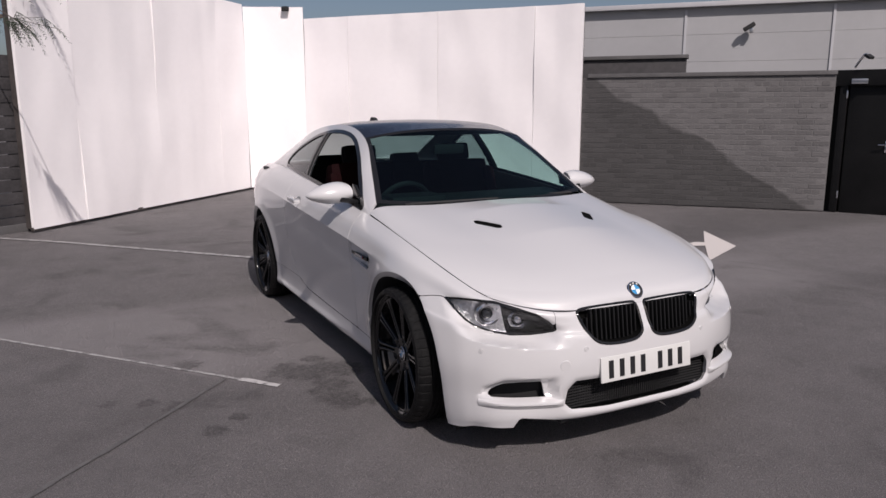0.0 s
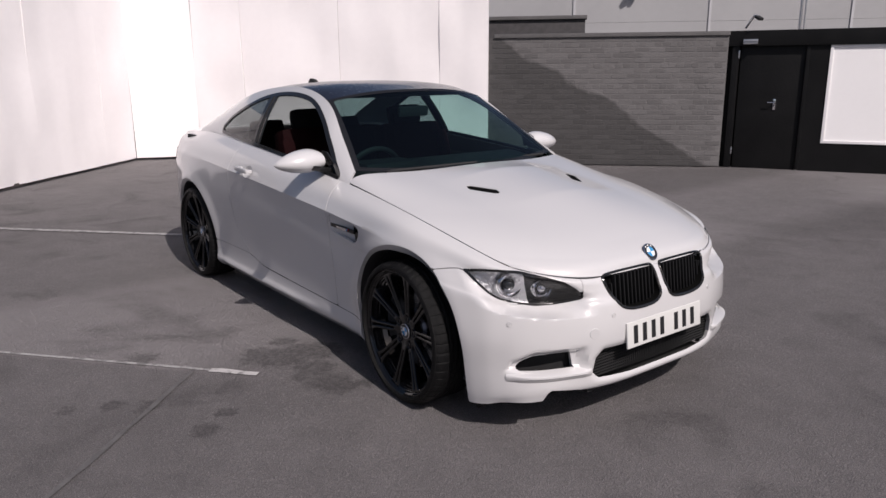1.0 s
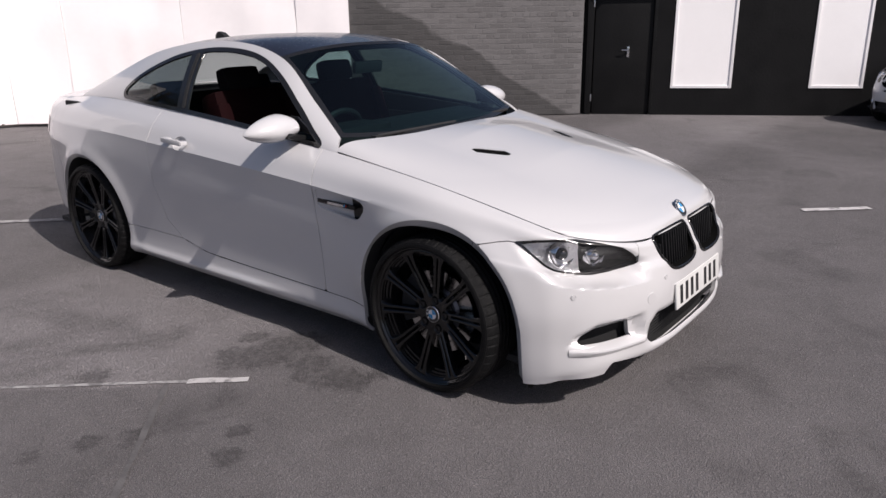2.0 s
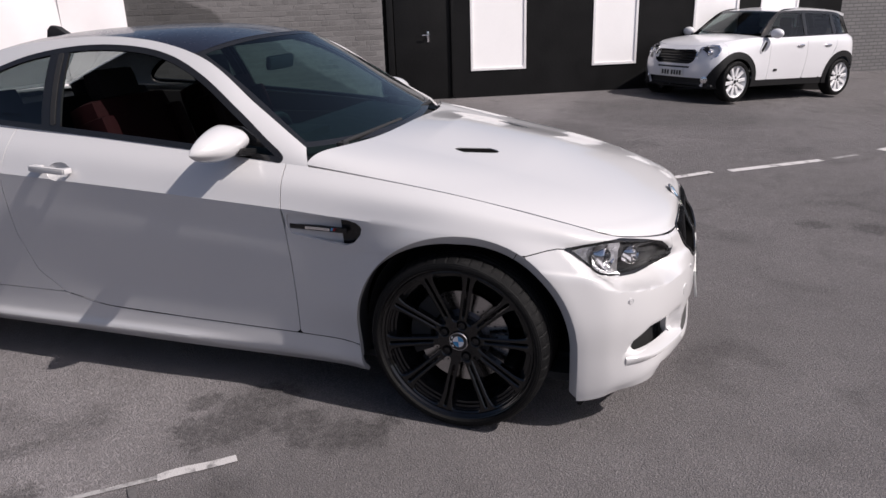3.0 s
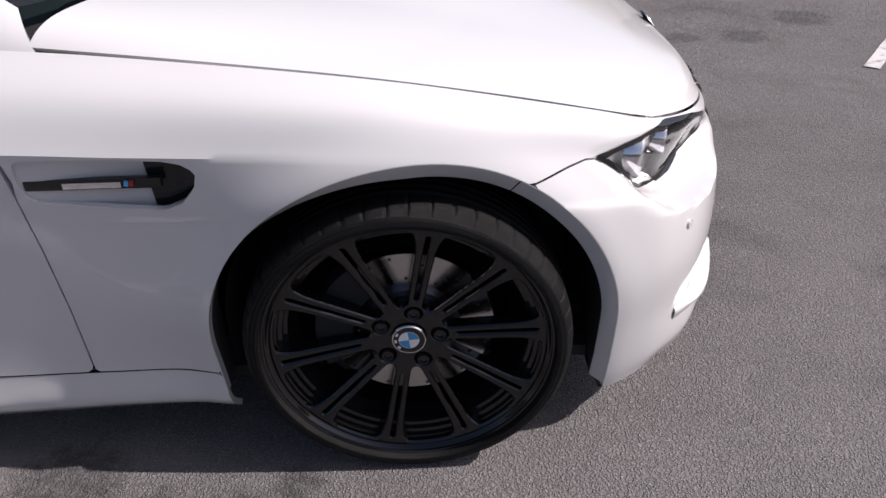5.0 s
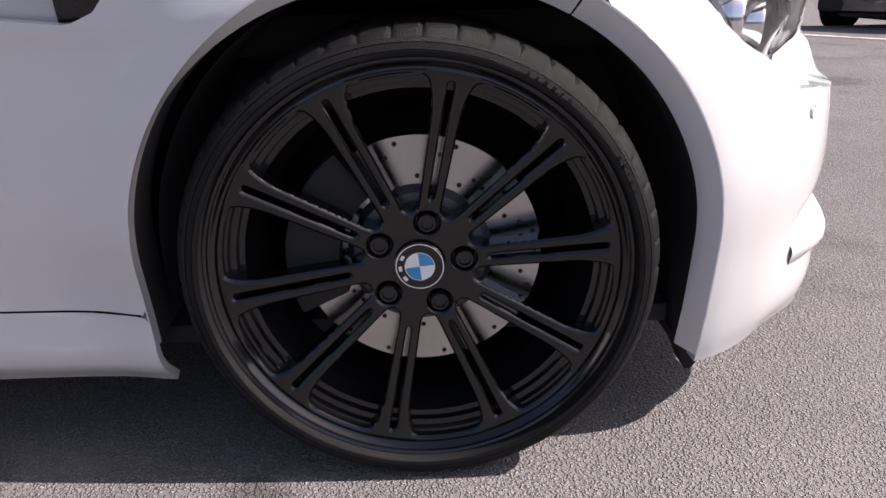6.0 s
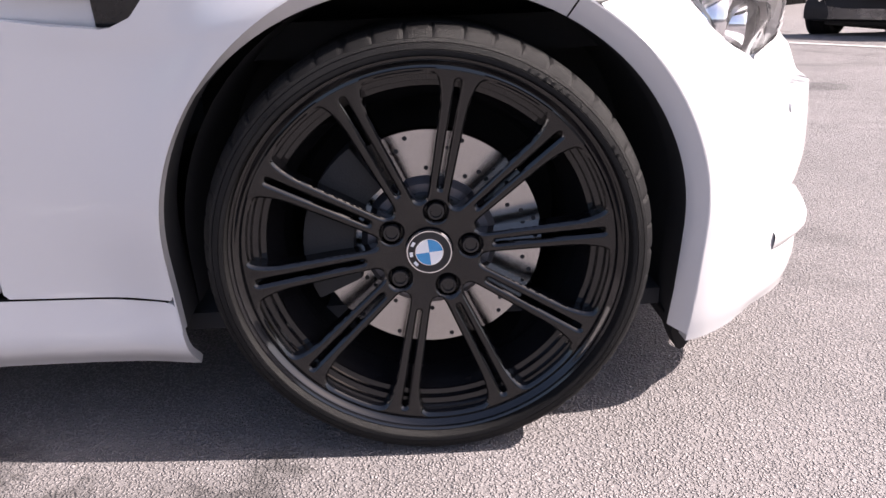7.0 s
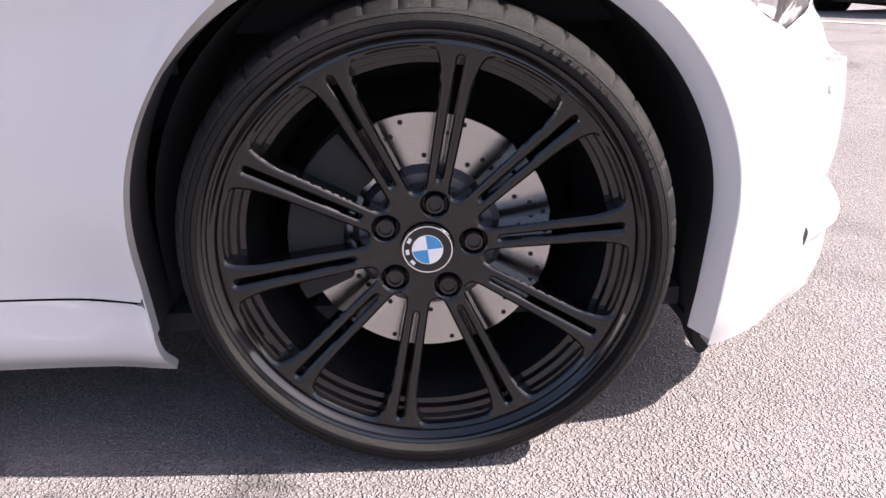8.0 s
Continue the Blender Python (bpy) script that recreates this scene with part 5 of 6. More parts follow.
ROOF_EDGE = [(-1.183, .562, 1.331), (-1.5, .541, 1.395), (-1.86, .541, 1.395), (-2.2, .556, 1.353), (-2.47, .578, 1.283)]
roof = arch_patch(ROOF_MID, ROOF_EDGE, 60, 2.6, 2.0, 61)
part("roof", skin(roof, np.full(roof.shape[:2], -1.0), (-1.5, 0, .9), 0.012), CARBON, coupe, "black carbon fibre roof")
RW_MID = [(-2.485, 1.350), (-2.70, 1.268), (-2.92, 1.165), (-3.12, 1.065)]
RW_EDGE = [(-2.475, .579, 1.281), (-2.70, .602, 1.205), (-2.90, .630, 1.120), (-3.08, .655, 1.062)]
rw = arch_patch(RW_MID, RW_EDGE, 20, 2.4, 2.0, 41)
glass = part("rear_window", skin(rw, np.full(rw.shape[:2], -1.0), (-1.5, 0, .9), 0.0), GLASS_QUARTER, coupe, "dark tinted rear window")
DECK_MID = [(-3.10, 1.066), (-3.40, 1.055), (-3.70, 1.040), (-3.745, 1.005)]
DECK_EDGE = [(-3.05, .662, 1.048), (-3.25, .645, 1.035), (-3.5, .62, 1.017), (-3.60, .55, 1.008)]
deck = arch_patch(DECK_MID, DECK_EDGE, 20, 2.6, 3.0, 41)
part("boot_lid", skin(deck, np.full(deck.shape[:2], -1.0), (-3, 0, .6), 0.012), PAINT, coupe)
part("aerial_fin", prism([(-.10, 0), (-.085, .055), (-.06, .078), (-.02, .070), (.08, .010), (.10, 0)], .040, .010), BLACK_MATT, coupe, "shark fin aerial").location = (-2.40, -.02, 1.362)
part("cowl", block((.20, 1.14, .02), (-.545, 0, .930), pose(0, 0, 0, 0, 4, 0), .006), BLACK_MATT, coupe, "black scuttle panel below the windscreen")
for y0, y1 in ((-.55, .02), (.02, .60)):
    bm = bmesh.new()
    tube(bm, (-.56 + .0, y0, .982), (-.535 - .16 * y1 * y1, y1, .985), .009)
    box(bm, (.035, .05, .03), (-.56, y0, .972), None, .008)
    part("wiper", bm, BLACK_MATT, coupe)

# door mirrors and handles
for side in (-1, 1):
    rows = []
    for k in range(19):
        u = k / 18
        tall = .066 * (1 - max(0, (u - .25) / .75) ** 2.0) ** .75 * (1 - .22 * max(0, (.25 - u) / .25) ** 2) + .003
        deep = .088 * (1 - max(0, (u - .2) / .8) ** 2.6) ** .7 + .004
        rows.append([(deep * (math.cos(t) if math.cos(t) > 0 else .30 * math.cos(t)) - .030 * u * u, side * (u - .42) * .245, (tall if math.sin(t) > 0 else tall * .86) * math.sin(t) - .010 * u + .004) for t in np.linspace(0, 2 * math.pi, 33)[:-1]])
    ball = bmesh.new()
    rings = [[ball.verts.new(q) for q in row] for row in rows]
    for p, q in zip(rings, rings[1:]):
        for j in range(32):
            ball.faces.new((p[j], q[j], q[(j + 1) % 32], p[(j + 1) % 32]))
    ball.faces.new(rings[0])
    ball.faces.new(rings[-1][::-1])
    bmesh.ops.recalc_face_normals(ball, faces=ball.faces[:])
    bmesh.ops.rotate(ball, verts=ball.verts[:], matrix=Matrix.Rotation(radians(side * -10), 3, "Z"))
    bmesh.ops.translate(ball, verts=ball.verts[:], vec=(-.910, side * .897, 1.022))
    mirror = part("door_mirror", ball, PAINT, coupe, "white wing mirror on a black stalk")
    part("stalk", block((.07, .12, .03), (-.865, side * .80, .985), pose(0, 0, 0, side * 12, 0, 0), .008), BLACK_TRIM, mirror)
    part("mirror_glass", block((.006, .13, .075), (-.930, side * .880, 1.03), pose(0, 0, 0, 0, 0, side * -10), .002), CHROME, mirror)
    part("mirror_base", prism([(-.765, .990), (-.91, 1.005), (-.93, 1.075), (-.88, 1.070)], .012, .003), BLACK_TRIM, mirror).location = (0, side * .745 - .006, 0)
    grip = block((.168, .020, .026), (-1.715, side * .905, .900), pose(0, 0, 0, 0, 2.5, 0), .009)
    box(grip, (.030, .040, .022), (-1.640, side * .892, .897), pose(0, 0, 0, 0, 2.5, 0), .006)
    box(grip, (.046, .040, .024), (-1.788, side * .892, .903), pose(0, 0, 0, 0, 2.5, 0), .006)
    part("door_handle", grip, PAINT, coupe, "white pull door handle")

# ---- cabin ----
part("cabin_floor", block((2.3, 1.45, .03), (-1.75, 0, .32)), VOID, coupe)
part("dashboard", block((.42, 1.42, .20), (-.80, 0, .86), pose(0, 0, 0, 0, 8, 0), .05), DASH, coupe)
part("instrument_hood", block((.22, .36, .08), (-.90, -.37, .955), None, .03), DASH, coupe)
for side in (-1, 1):
    part("door_card", block((1.25, .03, .50), (-1.32, side * .755, .655), None, .01), DASH, coupe)
    part("rear_card", block((1.3, .03, .60), (-2.55, side * .72, .72), None, .01), DASH, coupe)
for side in (-1, 1):
    sill_trim = part("window_sill_trim", prism([(-.70, .84), (-.70, .945), (-1.2, .990), (-1.85, 1.030), (-1.85, .84)], .02, .004), DASH, coupe)
    sill_trim.location = (0, side * .757 - .01, 0)
part("rear_shelf", block((.6, 1.30, .03), (-2.85, 0, 1.0)), DASH, coupe)
part("headlining", block((0.95, .92, .02), (-1.72, 0, 1.345), None, .004), DASH, coupe)


def car_seat(y, label):
    seat = part("seat", block((.52, .50, .20), (-1.42, y, .50), pose(0, 0, 0, 0, -8, 0), .06), LEATHER_RED, coupe, label)
    part("seat_back", block((.17, .50, .64), (-1.68, y, .82), pose(0, 0, 0, 0, -18, 0), .07), LEATHER_RED, seat)
    for s in (-1, 1):
        part("bolster", block((.15, .09, .55), (-1.62, y + s * .23, .80), pose(0, 0, 0, 0, -18, 0), .04), LEATHER_RED, seat)
        bm = bmesh.new()
        tube(bm, (-1.785, y + s * .06, 1.10), (-1.80, y + s * .06, 1.18), .007)
        part("headrest_post", bm, BLACK_MATT, seat)
    part("headrest", block((.10, .25, .14), (-1.795, y, 1.185), pose(0, 0, 0, 0, -14, 0), .05), LEATHER, seat)


car_seat(-.38, "dark red leather driver's seat")
car_seat(.38, "dark red leather passenger seat")
part("rear_seat", block((.30, 1.15, .55), (-2.42, 0, .78), pose(0, 0, 0, 0, -25, 0), .07), LEATHER, coupe, "dark leather rear bench")
for y in (-.33, .33):
    part("rear_headrest", block((.09, .25, .13), (-2.58, y, 1.07), pose(0, 0, 0, 0, -20, 0), .04), LEATHER, coupe)
wheel_bm = cord([(0, .185 * math.cos(math.pi * k / 18), .185 * math.sin(math.pi * k / 18)) for k in range(36)], .016, True)
for a in (0, 180, 250, 290):
    tube(wheel_bm, (.02, 0, 0), (0, .18 * math.cos(radians(a)), .18 * math.sin(radians(a))), .014, .010, 8)
box(wheel_bm, (.05, .13, .10), (.02, 0, 0), None, .02)
steer = part("steering_wheel", wheel_bm, DASH, coupe, "black leather steering wheel")
steer.matrix_local = pose(-1.02, -.38, .885, 0, 22, 0)
part("cabin_mirror", block((.03, .22, .065), (-1.13, 0, 1.25), pose(0, 0, 0, 0, 8, 0), .02), BLACK_MATT, coupe, "rear view mirror")


# ---- wheels ----
def wheel_face(rim_r, w, count, split, dish):
    """A one-piece alloy: rim edge, spokes in slotted pairs and hub, with rounded window edges."""
    face, outer = -w + .012, rim_r - .002
    r = np.concatenate([np.linspace(.024, .10, 30)[:-1], np.linspace(.10, .235, 46)[:-1], np.linspace(.235, outer, 26)])[:, None]
    a = np.linspace(0, 2 * math.pi, 861)[None, :]
    pitch = 2 * math.pi / count
    d = (a + pitch / 2) % pitch - pitch / 2
    px, pz = np.abs(r * np.sin(d)), r * np.cos(d)
    f = np.clip((pz - .046) / (outer - .046), 0, 1)
    wide = .0150 + .0065 * f if split else .020 + .010 * f
    wide = wide + .016 * np.clip((f - .66) / .30, 0, 1) ** 2.4 * split
    inner = rim_r - (.0215 if split else .0145)
    pieces = [px - wide, inner - r + 0 * a, r - .079 + 0 * a]
    k = 70.0
    solid = -np.log(np.minimum(sum(np.exp(np.minimum(-p * k * 3, 60)) for p in pieces), 1e25)) / (k * 3)
    if split:
        along = np.clip(pz, .104, rim_r - .033)
        slot = np.hypot(px, pz - along) - (.0030 + .0016 * f)
        solid = np.maximum(solid, -slot)
    for j in range(5):
        t = 2 * math.pi * j / 5
        hole = np.hypot(r * np.sin(a) - .065 * math.sin(t), r * np.cos(a) - .065 * math.cos(t)) - .0175
        solid = np.maximum(solid, -hole)
    fr = (r - .024) / (outer - .024) + 0 * a
    y = face + dish * np.clip(1 - fr, 0, 1) ** 1.15 + .003 * np.sin(math.pi * np.clip(fr, 0, 1))
    y = y + .0045 * np.clip(1 + solid / .0055, 0, 1) ** 2
    y = y - .007 * np.clip((r - (rim_r - .009)) / .007, 0, 1) ** 0.7 + .012 * np.clip((r - (rim_r - .0035)) / .0035, 0, 1) ** 2
    y = y + .0025 * np.exp(-((r - (rim_r - .0125)) / .0022) ** 2)
    p = np.stack(np.broadcast_arrays(r * np.sin(a), y, r * np.cos(a)), -1)
    bm = skin(p, solid, (0, 3, 0), 0.0)
    bmesh.ops.remove_doubles(bm, verts=bm.verts[:], dist=3e-4)
    # the windows, slots and bolt holes go through: walls behind their edges
    edges = [e for e in bm.edges if e.is_boundary and .03 < math.hypot(e.verts[0].co.x, e.verts[0].co.z) < outer - .003]
    made = bmesh.ops.extrude_edge_only(bm, edges=edges)["geom"]
    bmesh.ops.translate(bm, verts=[v for v in made if isinstance(v, bmesh.types.BMVert)], vec=(0, .028, 0))
    return bm


FACES = {}


def spoke_wheel(parent, at, side, spin, count=10, rim_r=0.297, tyre_r=0.339, width=0.245, mat=RIM, split=True, cap=True, dish=0.036, steer=0.0):
    """An alloy wheel on its tyre. The outside looks along -y; side 1 turns it to the car's left."""
    m = Matrix.Translation(at) @ pose(0, 0, 0, 0, 0, steer + (180 if side > 0 else 0))
    sunk = dish - .014
    w = width / 2
    face = -w + .012
    label = "ten-spoke gloss black alloy wheel" if mat == RIM else "silver alloy wheel"
    key = (rim_r, width, count, split, dish)
    if key not in FACES:
        wheel = part("wheel", wheel_face(rim_r, w, count, split, dish), mat, parent, label, True, 32)
        FACES[key] = wheel.data
    else:
        wheel = part("wheel", bmesh.new(), mat, parent, label, True, 32)
        spare = wheel.data
        wheel.data = FACES[key]
        bpy.data.meshes.remove(spare)
    wheel.matrix_local = m @ pose(0, 0, 0, 0, spin, 0)
    m = pose(0, 0, 0, 0, -spin, 0)
    bm = lathe([(rim_r - .075, w), (rim_r - .075, .02), (rim_r - .060, -w + .085), (rim_r - .046, -w + .062), (rim_r - .0445, -w + .053), (rim_r - .0370, -w + .051), (rim_r - .0350, -w + .041), (rim_r - .0270, -w + .039), (rim_r - .0250, -w + .030), (rim_r - .0185, -w + .028), (rim_r - .0165, -w + .020)], 96)
    bmesh.ops.transform(bm, matrix=m, verts=bm.verts[:])
    part("rim_barrel", bm, RIM_GLOSS if mat == RIM else mat, wheel, "", True, 35)
    lip = lathe([(rim_r - .004, -w + .016), (rim_r - .0025, -w + .004), (rim_r + .001, -w + .002), (rim_r + .004, -w + .014)], 96)
    part("rim_flange", lip, mat, wheel, "", True, 35)
    R = tyre_r
    tb = lathe([(rim_r - .006, w - .015), (rim_r + .02, w + .006), (R - .03, w + .004), (R - .008, w - .018), (R, w - .04)] +
               [(R - (.006 if k % 4 in (2,) else 0), w - .045 - k * (width - .09) / 24) for k in range(1, 24)] +
               [(R, -w + .034), (R - .002, -w + .018), (R - .007, -w + .004), (R - .016, -w - .006), (R - .0165, -w - .009), (R - .021, -w - .0112), (R - .0217, -w - .0102), (R - .0225, -w - .0118), (R - .030, -w - .0135), (R - .0307, -w - .0125), (R - .0315, -w - .0137), (R - .037, -w - .0133), (R - .0377, -w - .0123), (R - .0385, -w - .0131), (rim_r + .0055, -w - .0120), (rim_r + .004, -w - .0085), (rim_r + .002, -w + .004), (rim_r - .006, -w + .012)], 480)
    for v in tb.verts:
        # gaps between the shoulder blocks of the tread
        rr = math.hypot(v.co.x, v.co.z)
        k = math.atan2(v.co.z, v.co.x) / (2 * math.pi) * 50 + .01
        if R - .012 < rr < R + .001 and abs(v.co.y) > w - .035 and (k - math.floor(k)) < .13:
            v.co.x *= (rr - .0034) / rr
            v.co.z *= (rr - .0034) / rr
    bmesh.ops.transform(tb, matrix=m, verts=tb.verts[:])
    part("tyre", tb, RUBBER, wheel, "low black tyre", True, 28)
    if mat == RIM:
        # moulded size marks on the sidewall, as plain bars
        rng = random.Random(5)
        marks = bmesh.new()
        for start, count in ((28, 9), (58, 5), (118, 12), (205, 7), (232, 6), (300, 10)):
            for k in range(count):
                a = radians(start + 2.3 * k)
                tall = rng.choice((.0030, .0038, .0045))
                bmesh.ops.create_cube(marks, size=1, matrix=m @ pose(0, 0, 0, 0, math.degrees(a), 0) @ Matrix.Translation((0, -w - .0133, R - .0265)) @ Matrix.Diagonal((rng.choice((.0012, .0026, .005)), .0016, tall, 1)))
        tagged(part("sidewall_marks", marks, RUBBER, wheel), "moulded marks on the tyre sidewall", "", "", "stuff")
    if cap:
        roundel(.0365, "round blue and white wheel cap", wheel, m @ Matrix.Translation((0, face + .010 + sunk, 0)) @ pose(0, 0, 0, 180, 0, 0) @ pose(0, 0, 0, 0, 6, 0))
    else:
        cb = lathe([(0, 0), (.03, 0), (.03, -.006), (0, -.008)], 24)
        bmesh.ops.transform(cb, matrix=m @ Matrix.Translation((0, face + .010 + sunk, 0)), verts=cb.verts[:])
        part("wheel_cap", cb, BLACK_TRIM, wheel)
    for k in range(5):
        a = radians(spin + 72 * k)
        x, z = .065 * math.sin(a), .065 * math.cos(a)
        b = lathe([(0, face + .012), (.0085, face + .012), (.0095, face + .008), (.0125, face + .008), (.014, face + .011), (.0145, face + .03)], 20)
        bmesh.ops.transform(b, matrix=m @ Matrix.Translation((x, sunk, z)), verts=b.verts[:])
        part("wheel_bolt", b, BLACK_TRIM, wheel, "", True, 35)
    seat = lathe([(0, face + sunk + .033), (.084, face + sunk + .033), (.086, face + sunk + .05)], 36)
    part("hub", seat, BLACK_TRIM, wheel)
    return wheel, m, face


def brakes(wheel, m, face, lean):
    """A drilled disc on a dark bell, with a caliper behind the axle."""
    y = face + .080
    d = lathe([(.108, y), (.180, y), (.180, y + .028), (.108, y + .028), (.108, y)], 64)
    bmesh.ops.transform(d, matrix=m, verts=d.verts[:])
    disc = part("brake_disc", d, DISC, wheel, "drilled steel brake disc")
    bell = lathe([(0, y - .012), (.098, y - .012), (.1085, y), (.1085, y + .03)], 40)
    bmesh.ops.transform(bell, matrix=m, verts=bell.verts[:])
    part("disc_bell", bell, BELL, disc, "blue-grey disc bell")
    holes = bmesh.new()
    for k in range(36):
        for j, r in enumerate((.120, .137, .154, .170)):
            if (k + j) % 3 == 0:
                a = 2 * math.pi * (k + .35 * j) / 36
                tube(holes, (r * math.cos(a), y - .0008, r * math.sin(a)), (r * math.cos(a), y + .004, r * math.sin(a)), .0036, None, 10)
    bmesh.ops.transform(holes, matrix=m, verts=holes.verts[:])
    tagged(part("drill_holes", holes, VOID, disc), "", "", "", "stuff")
    arc = [radians(lean - 40 + 80 * k / 14) for k in range(15)]
    cal = prism([(.198 * math.sin(t), .198 * math.cos(t)) for t in arc] + [(.118 * math.sin(t), .118 * math.cos(t)) for t in arc[::-1]], .066, .006)
    bmesh.ops.translate(cal, verts=cal.verts[:], vec=(0, y - .026, 0))
    bmesh.ops.transform(cal, matrix=m, verts=cal.verts[:])
    part("caliper", cal, BLACK_MATT, wheel, "black brake caliper")


for ax, y, turn, steer in ((0.0, .768, 11.2, -2.0), (-2.761, .752, 30, 0.0)):
    for side in (-1, 1):
        wheel, m, face = spoke_wheel(coupe, (ax, side * y, .319), side, turn, steer=steer)
        brakes(wheel, m, face, -75)


# ---- the two parked cars ----
def compact_car(name, label, category, m, paint, flares, wheel_mat, tall=1.0, tyre=.345, rim=.240):
    """A small upright hatchback: x ahead from its front axle."""
    low = [(.70, 0, .22), (.665, .45, .22), (.55, .72, .22), (.41, .84, .23), (0, .86, .24), (-.42, .84, .24), (-.9, .83, .24), (-1.6, .83, .24), (-2.2, .84, .24), (-2.6, .86, .26), (-2.90, .83, .30), (-3.05, .65, .32), (-3.12, 0, .32)]
    mid = [(.73, 0, .50), (.70, .45, .50), (.58, .74, .52), (.41, .86, .55), (0, .885, .60), (-.42, .87, .55), (-.9, .86, .55), (-1.6, .86, .56), (-2.2, .87, .58), (-2.6, .89, .62), (-2.92, .85, .60), (-3.09, .65, .60), (-3.16, 0, .60)]
    sho = [(.69, 0, .76), (.66, .45, .77), (.54, .70, .80), (.39, .80, .84), (0, .84, .89), (-.42, .85, .91), (-.9, .86, .92), (-1.6, .86, .94), (-2.2, .86, .96), (-2.6, .86, .97), (-2.90, .82, .98), (-3.06, .62, .99), (-3.13, 0, .99)]
    top = [(.57, 0, .895), (.55, .40, .902), (.46, .575, .922), (.31, .67, .955), (0, .725, 1.0), (-.42, .76, 1.03), (-.9, .79, 1.03), (-1.6, .79, 1.05), (-2.2, .78, 1.07), (-2.6, .77, 1.08), (-2.88, .72, 1.09), (-3.0, .55, 1.10), (-3.05, 0, 1.10)]
    car = thing(name, label, category, m @ Matrix.Diagonal((1, .94 if flares else 1, tall, 1)), "cars parked beyond the coupe")
    if not flares:
        # the lower nose of an ordinary hatchback
        low = [(x, y, z - .07) for x, y, z in low]
    t = even(mid, 0.04)
    rows = np.array([spline(r, t) for r in (low, mid, sho, top)])
    v = even(np.array([low, mid, sho, top])[:, 4], 0.03)
    p = spline(rows.reshape(4, -1), v).reshape(len(v), -1, 3).transpose(1, 0, 2)
    p = np.concatenate([(p[1:] * np.array([1, -1, 1]))[::-1], p])
    x, y, z, ya = p[..., 0], p[..., 1], p[..., 2], np.abs(p[..., 1])
    axles = ((.15 if flares else 0, .33), (-2.595, .33))
    arch = np.minimum.reduce([np.hypot(x - a, z - b) - .37 for a, b in axles])
    front = x > .35
    lamp = np.where(x > .2, outline_field(ya, z, [(.475, .70), (.445, .78), (.47, .855), (.56, .90), (.68, .895), (.765, .84), (.76, .75), (.66, .675), (.55, .665)], .004), 9.)
    grille = np.where(front, outline_field(y, z, [(-.34, .615), (-.42, .66), (-.455, .74), (-.43, .80), (-.36, .825), (.36, .825), (.43, .80), (.455, .74), (.42, .66), (.34, .615)]), 9.)
    slot = np.where(front, outline_field(y, z, [(-.36, .535), (.36, .535), (.36, .560), (-.36, .560)], .004), 9.)
    intake = np.where(front, outline_field(y, z, [(-.56, .27), (-.60, .375), (.60, .375), (.56, .27), (.4, .25), (-.4, .25)], .006), 9.)
    c = (-1.3, 0, .5)
    nose = outline_field(x, z, [(.30, 1.2), (.36, .70), (.30, .6), (.1, .4), (.1, 0), (1, 0), (1, 1.2)]) + .002
    rim_z = .245 if flares else .10
    part("front_bumper", skin(p, np.maximum.reduce([nose, -arch, -lamp, -grille, -slot, -intake, rim_z - z]), c, .02), paint, car)
    if flares:
        part("bumper_lip", skin(p, np.maximum.reduce([nose, -arch, -intake, z - rim_z]), c, .02, .004), FLARE, car, "black lower bumper lip")
    else:
        part("bumper_valance", block((.30, 1.56, .20), (.50, 0, .235), None, .07), FLARE, car, "black lower bumper")
    part("grille_backing", block((.02, 1.2, .62), (.55, 0, .57)), VOID, car)
    for k in range(4):
        part("grille_bar", block((.012, .84, .020), (.64 - .01 * k, 0, .645 + .045 * k)), BLACK_TRIM, car)
    part("grille_frame", skin(p, np.abs(grille) - .010, c, .02, .004), BLACK_TRIM, car, "black grille surround")
    part("number_plate", block((.012, .52, .111), (.737, 0, .455 if flares else .39), None, .002), PLATE, car, "front number plate with dark bars")
    for k in range(7):
        part("character_bar", block((.004, .040, .074), (.744, .20 - .06 * k - (.03 if k > 3 else 0), .455 if flares else .39)), INK, car)
    part("underside", block((3.7, 1.5, .03), (-1.25, 0, .27)), VOID, car)
    part("engine_cover", block((.9, 1.1, .05), (.05, 0, .80)), VOID, car)
    if not flares:
        part("undertray", block((3.2, 1.30, .14), (-1.2, 0, .17), None, .03), VOID, car)
    for s in (-1, 1):
        half = -s * y
        side = lambda poly, *more: np.maximum.reduce([outline_field(x, z, poly) + .003, half, -arch, *more])
        part("front_fender", skin(p, side([(.30, 1.2), (.36, .70), (.30, .6), (.1, .4), (-.2, .34), (-.62, .34), (-.62, 1.2)], -lamp), c, .015), paint, car)
        part("door", skin(p, side([(-.62, 1.3), (-.62, .34), (-1.55, .34), (-1.60, .7), (-1.58, 1.3)]), c, .015), paint, car)
        part("door", skin(p, side([(-1.58, 1.3), (-1.60, .7), (-1.55, .34), (-2.0, .34), (-2.22, .6), (-2.40, .9), (-2.40, 1.3)]), c, .015), paint, car)
        part("rear_quarter", skin(p, side([(-2.0, .34), (-2.22, .6), (-2.40, .9), (-2.40, 1.3), (-4, 1.3), (-4, .1), (-2.6, .1), (-2.4, .34)]), c, .015), paint, car)
        part("sill", skin(p, side([(0, .34), (-2.5, .34), (-2.5, .1), (0, .1)]), c, .015), FLARE if flares else paint, car)
        lm = part("headlamp", skin(p, np.maximum(lamp + .003, half), c, 0, .002), GLASS_CLEAR, car, "oval clear headlamp")
        lm.visible_shadow = False
        part("bezel", skin(p, np.maximum(np.abs(lamp) - .008, half), c, .03, .005), CHROME, lm)
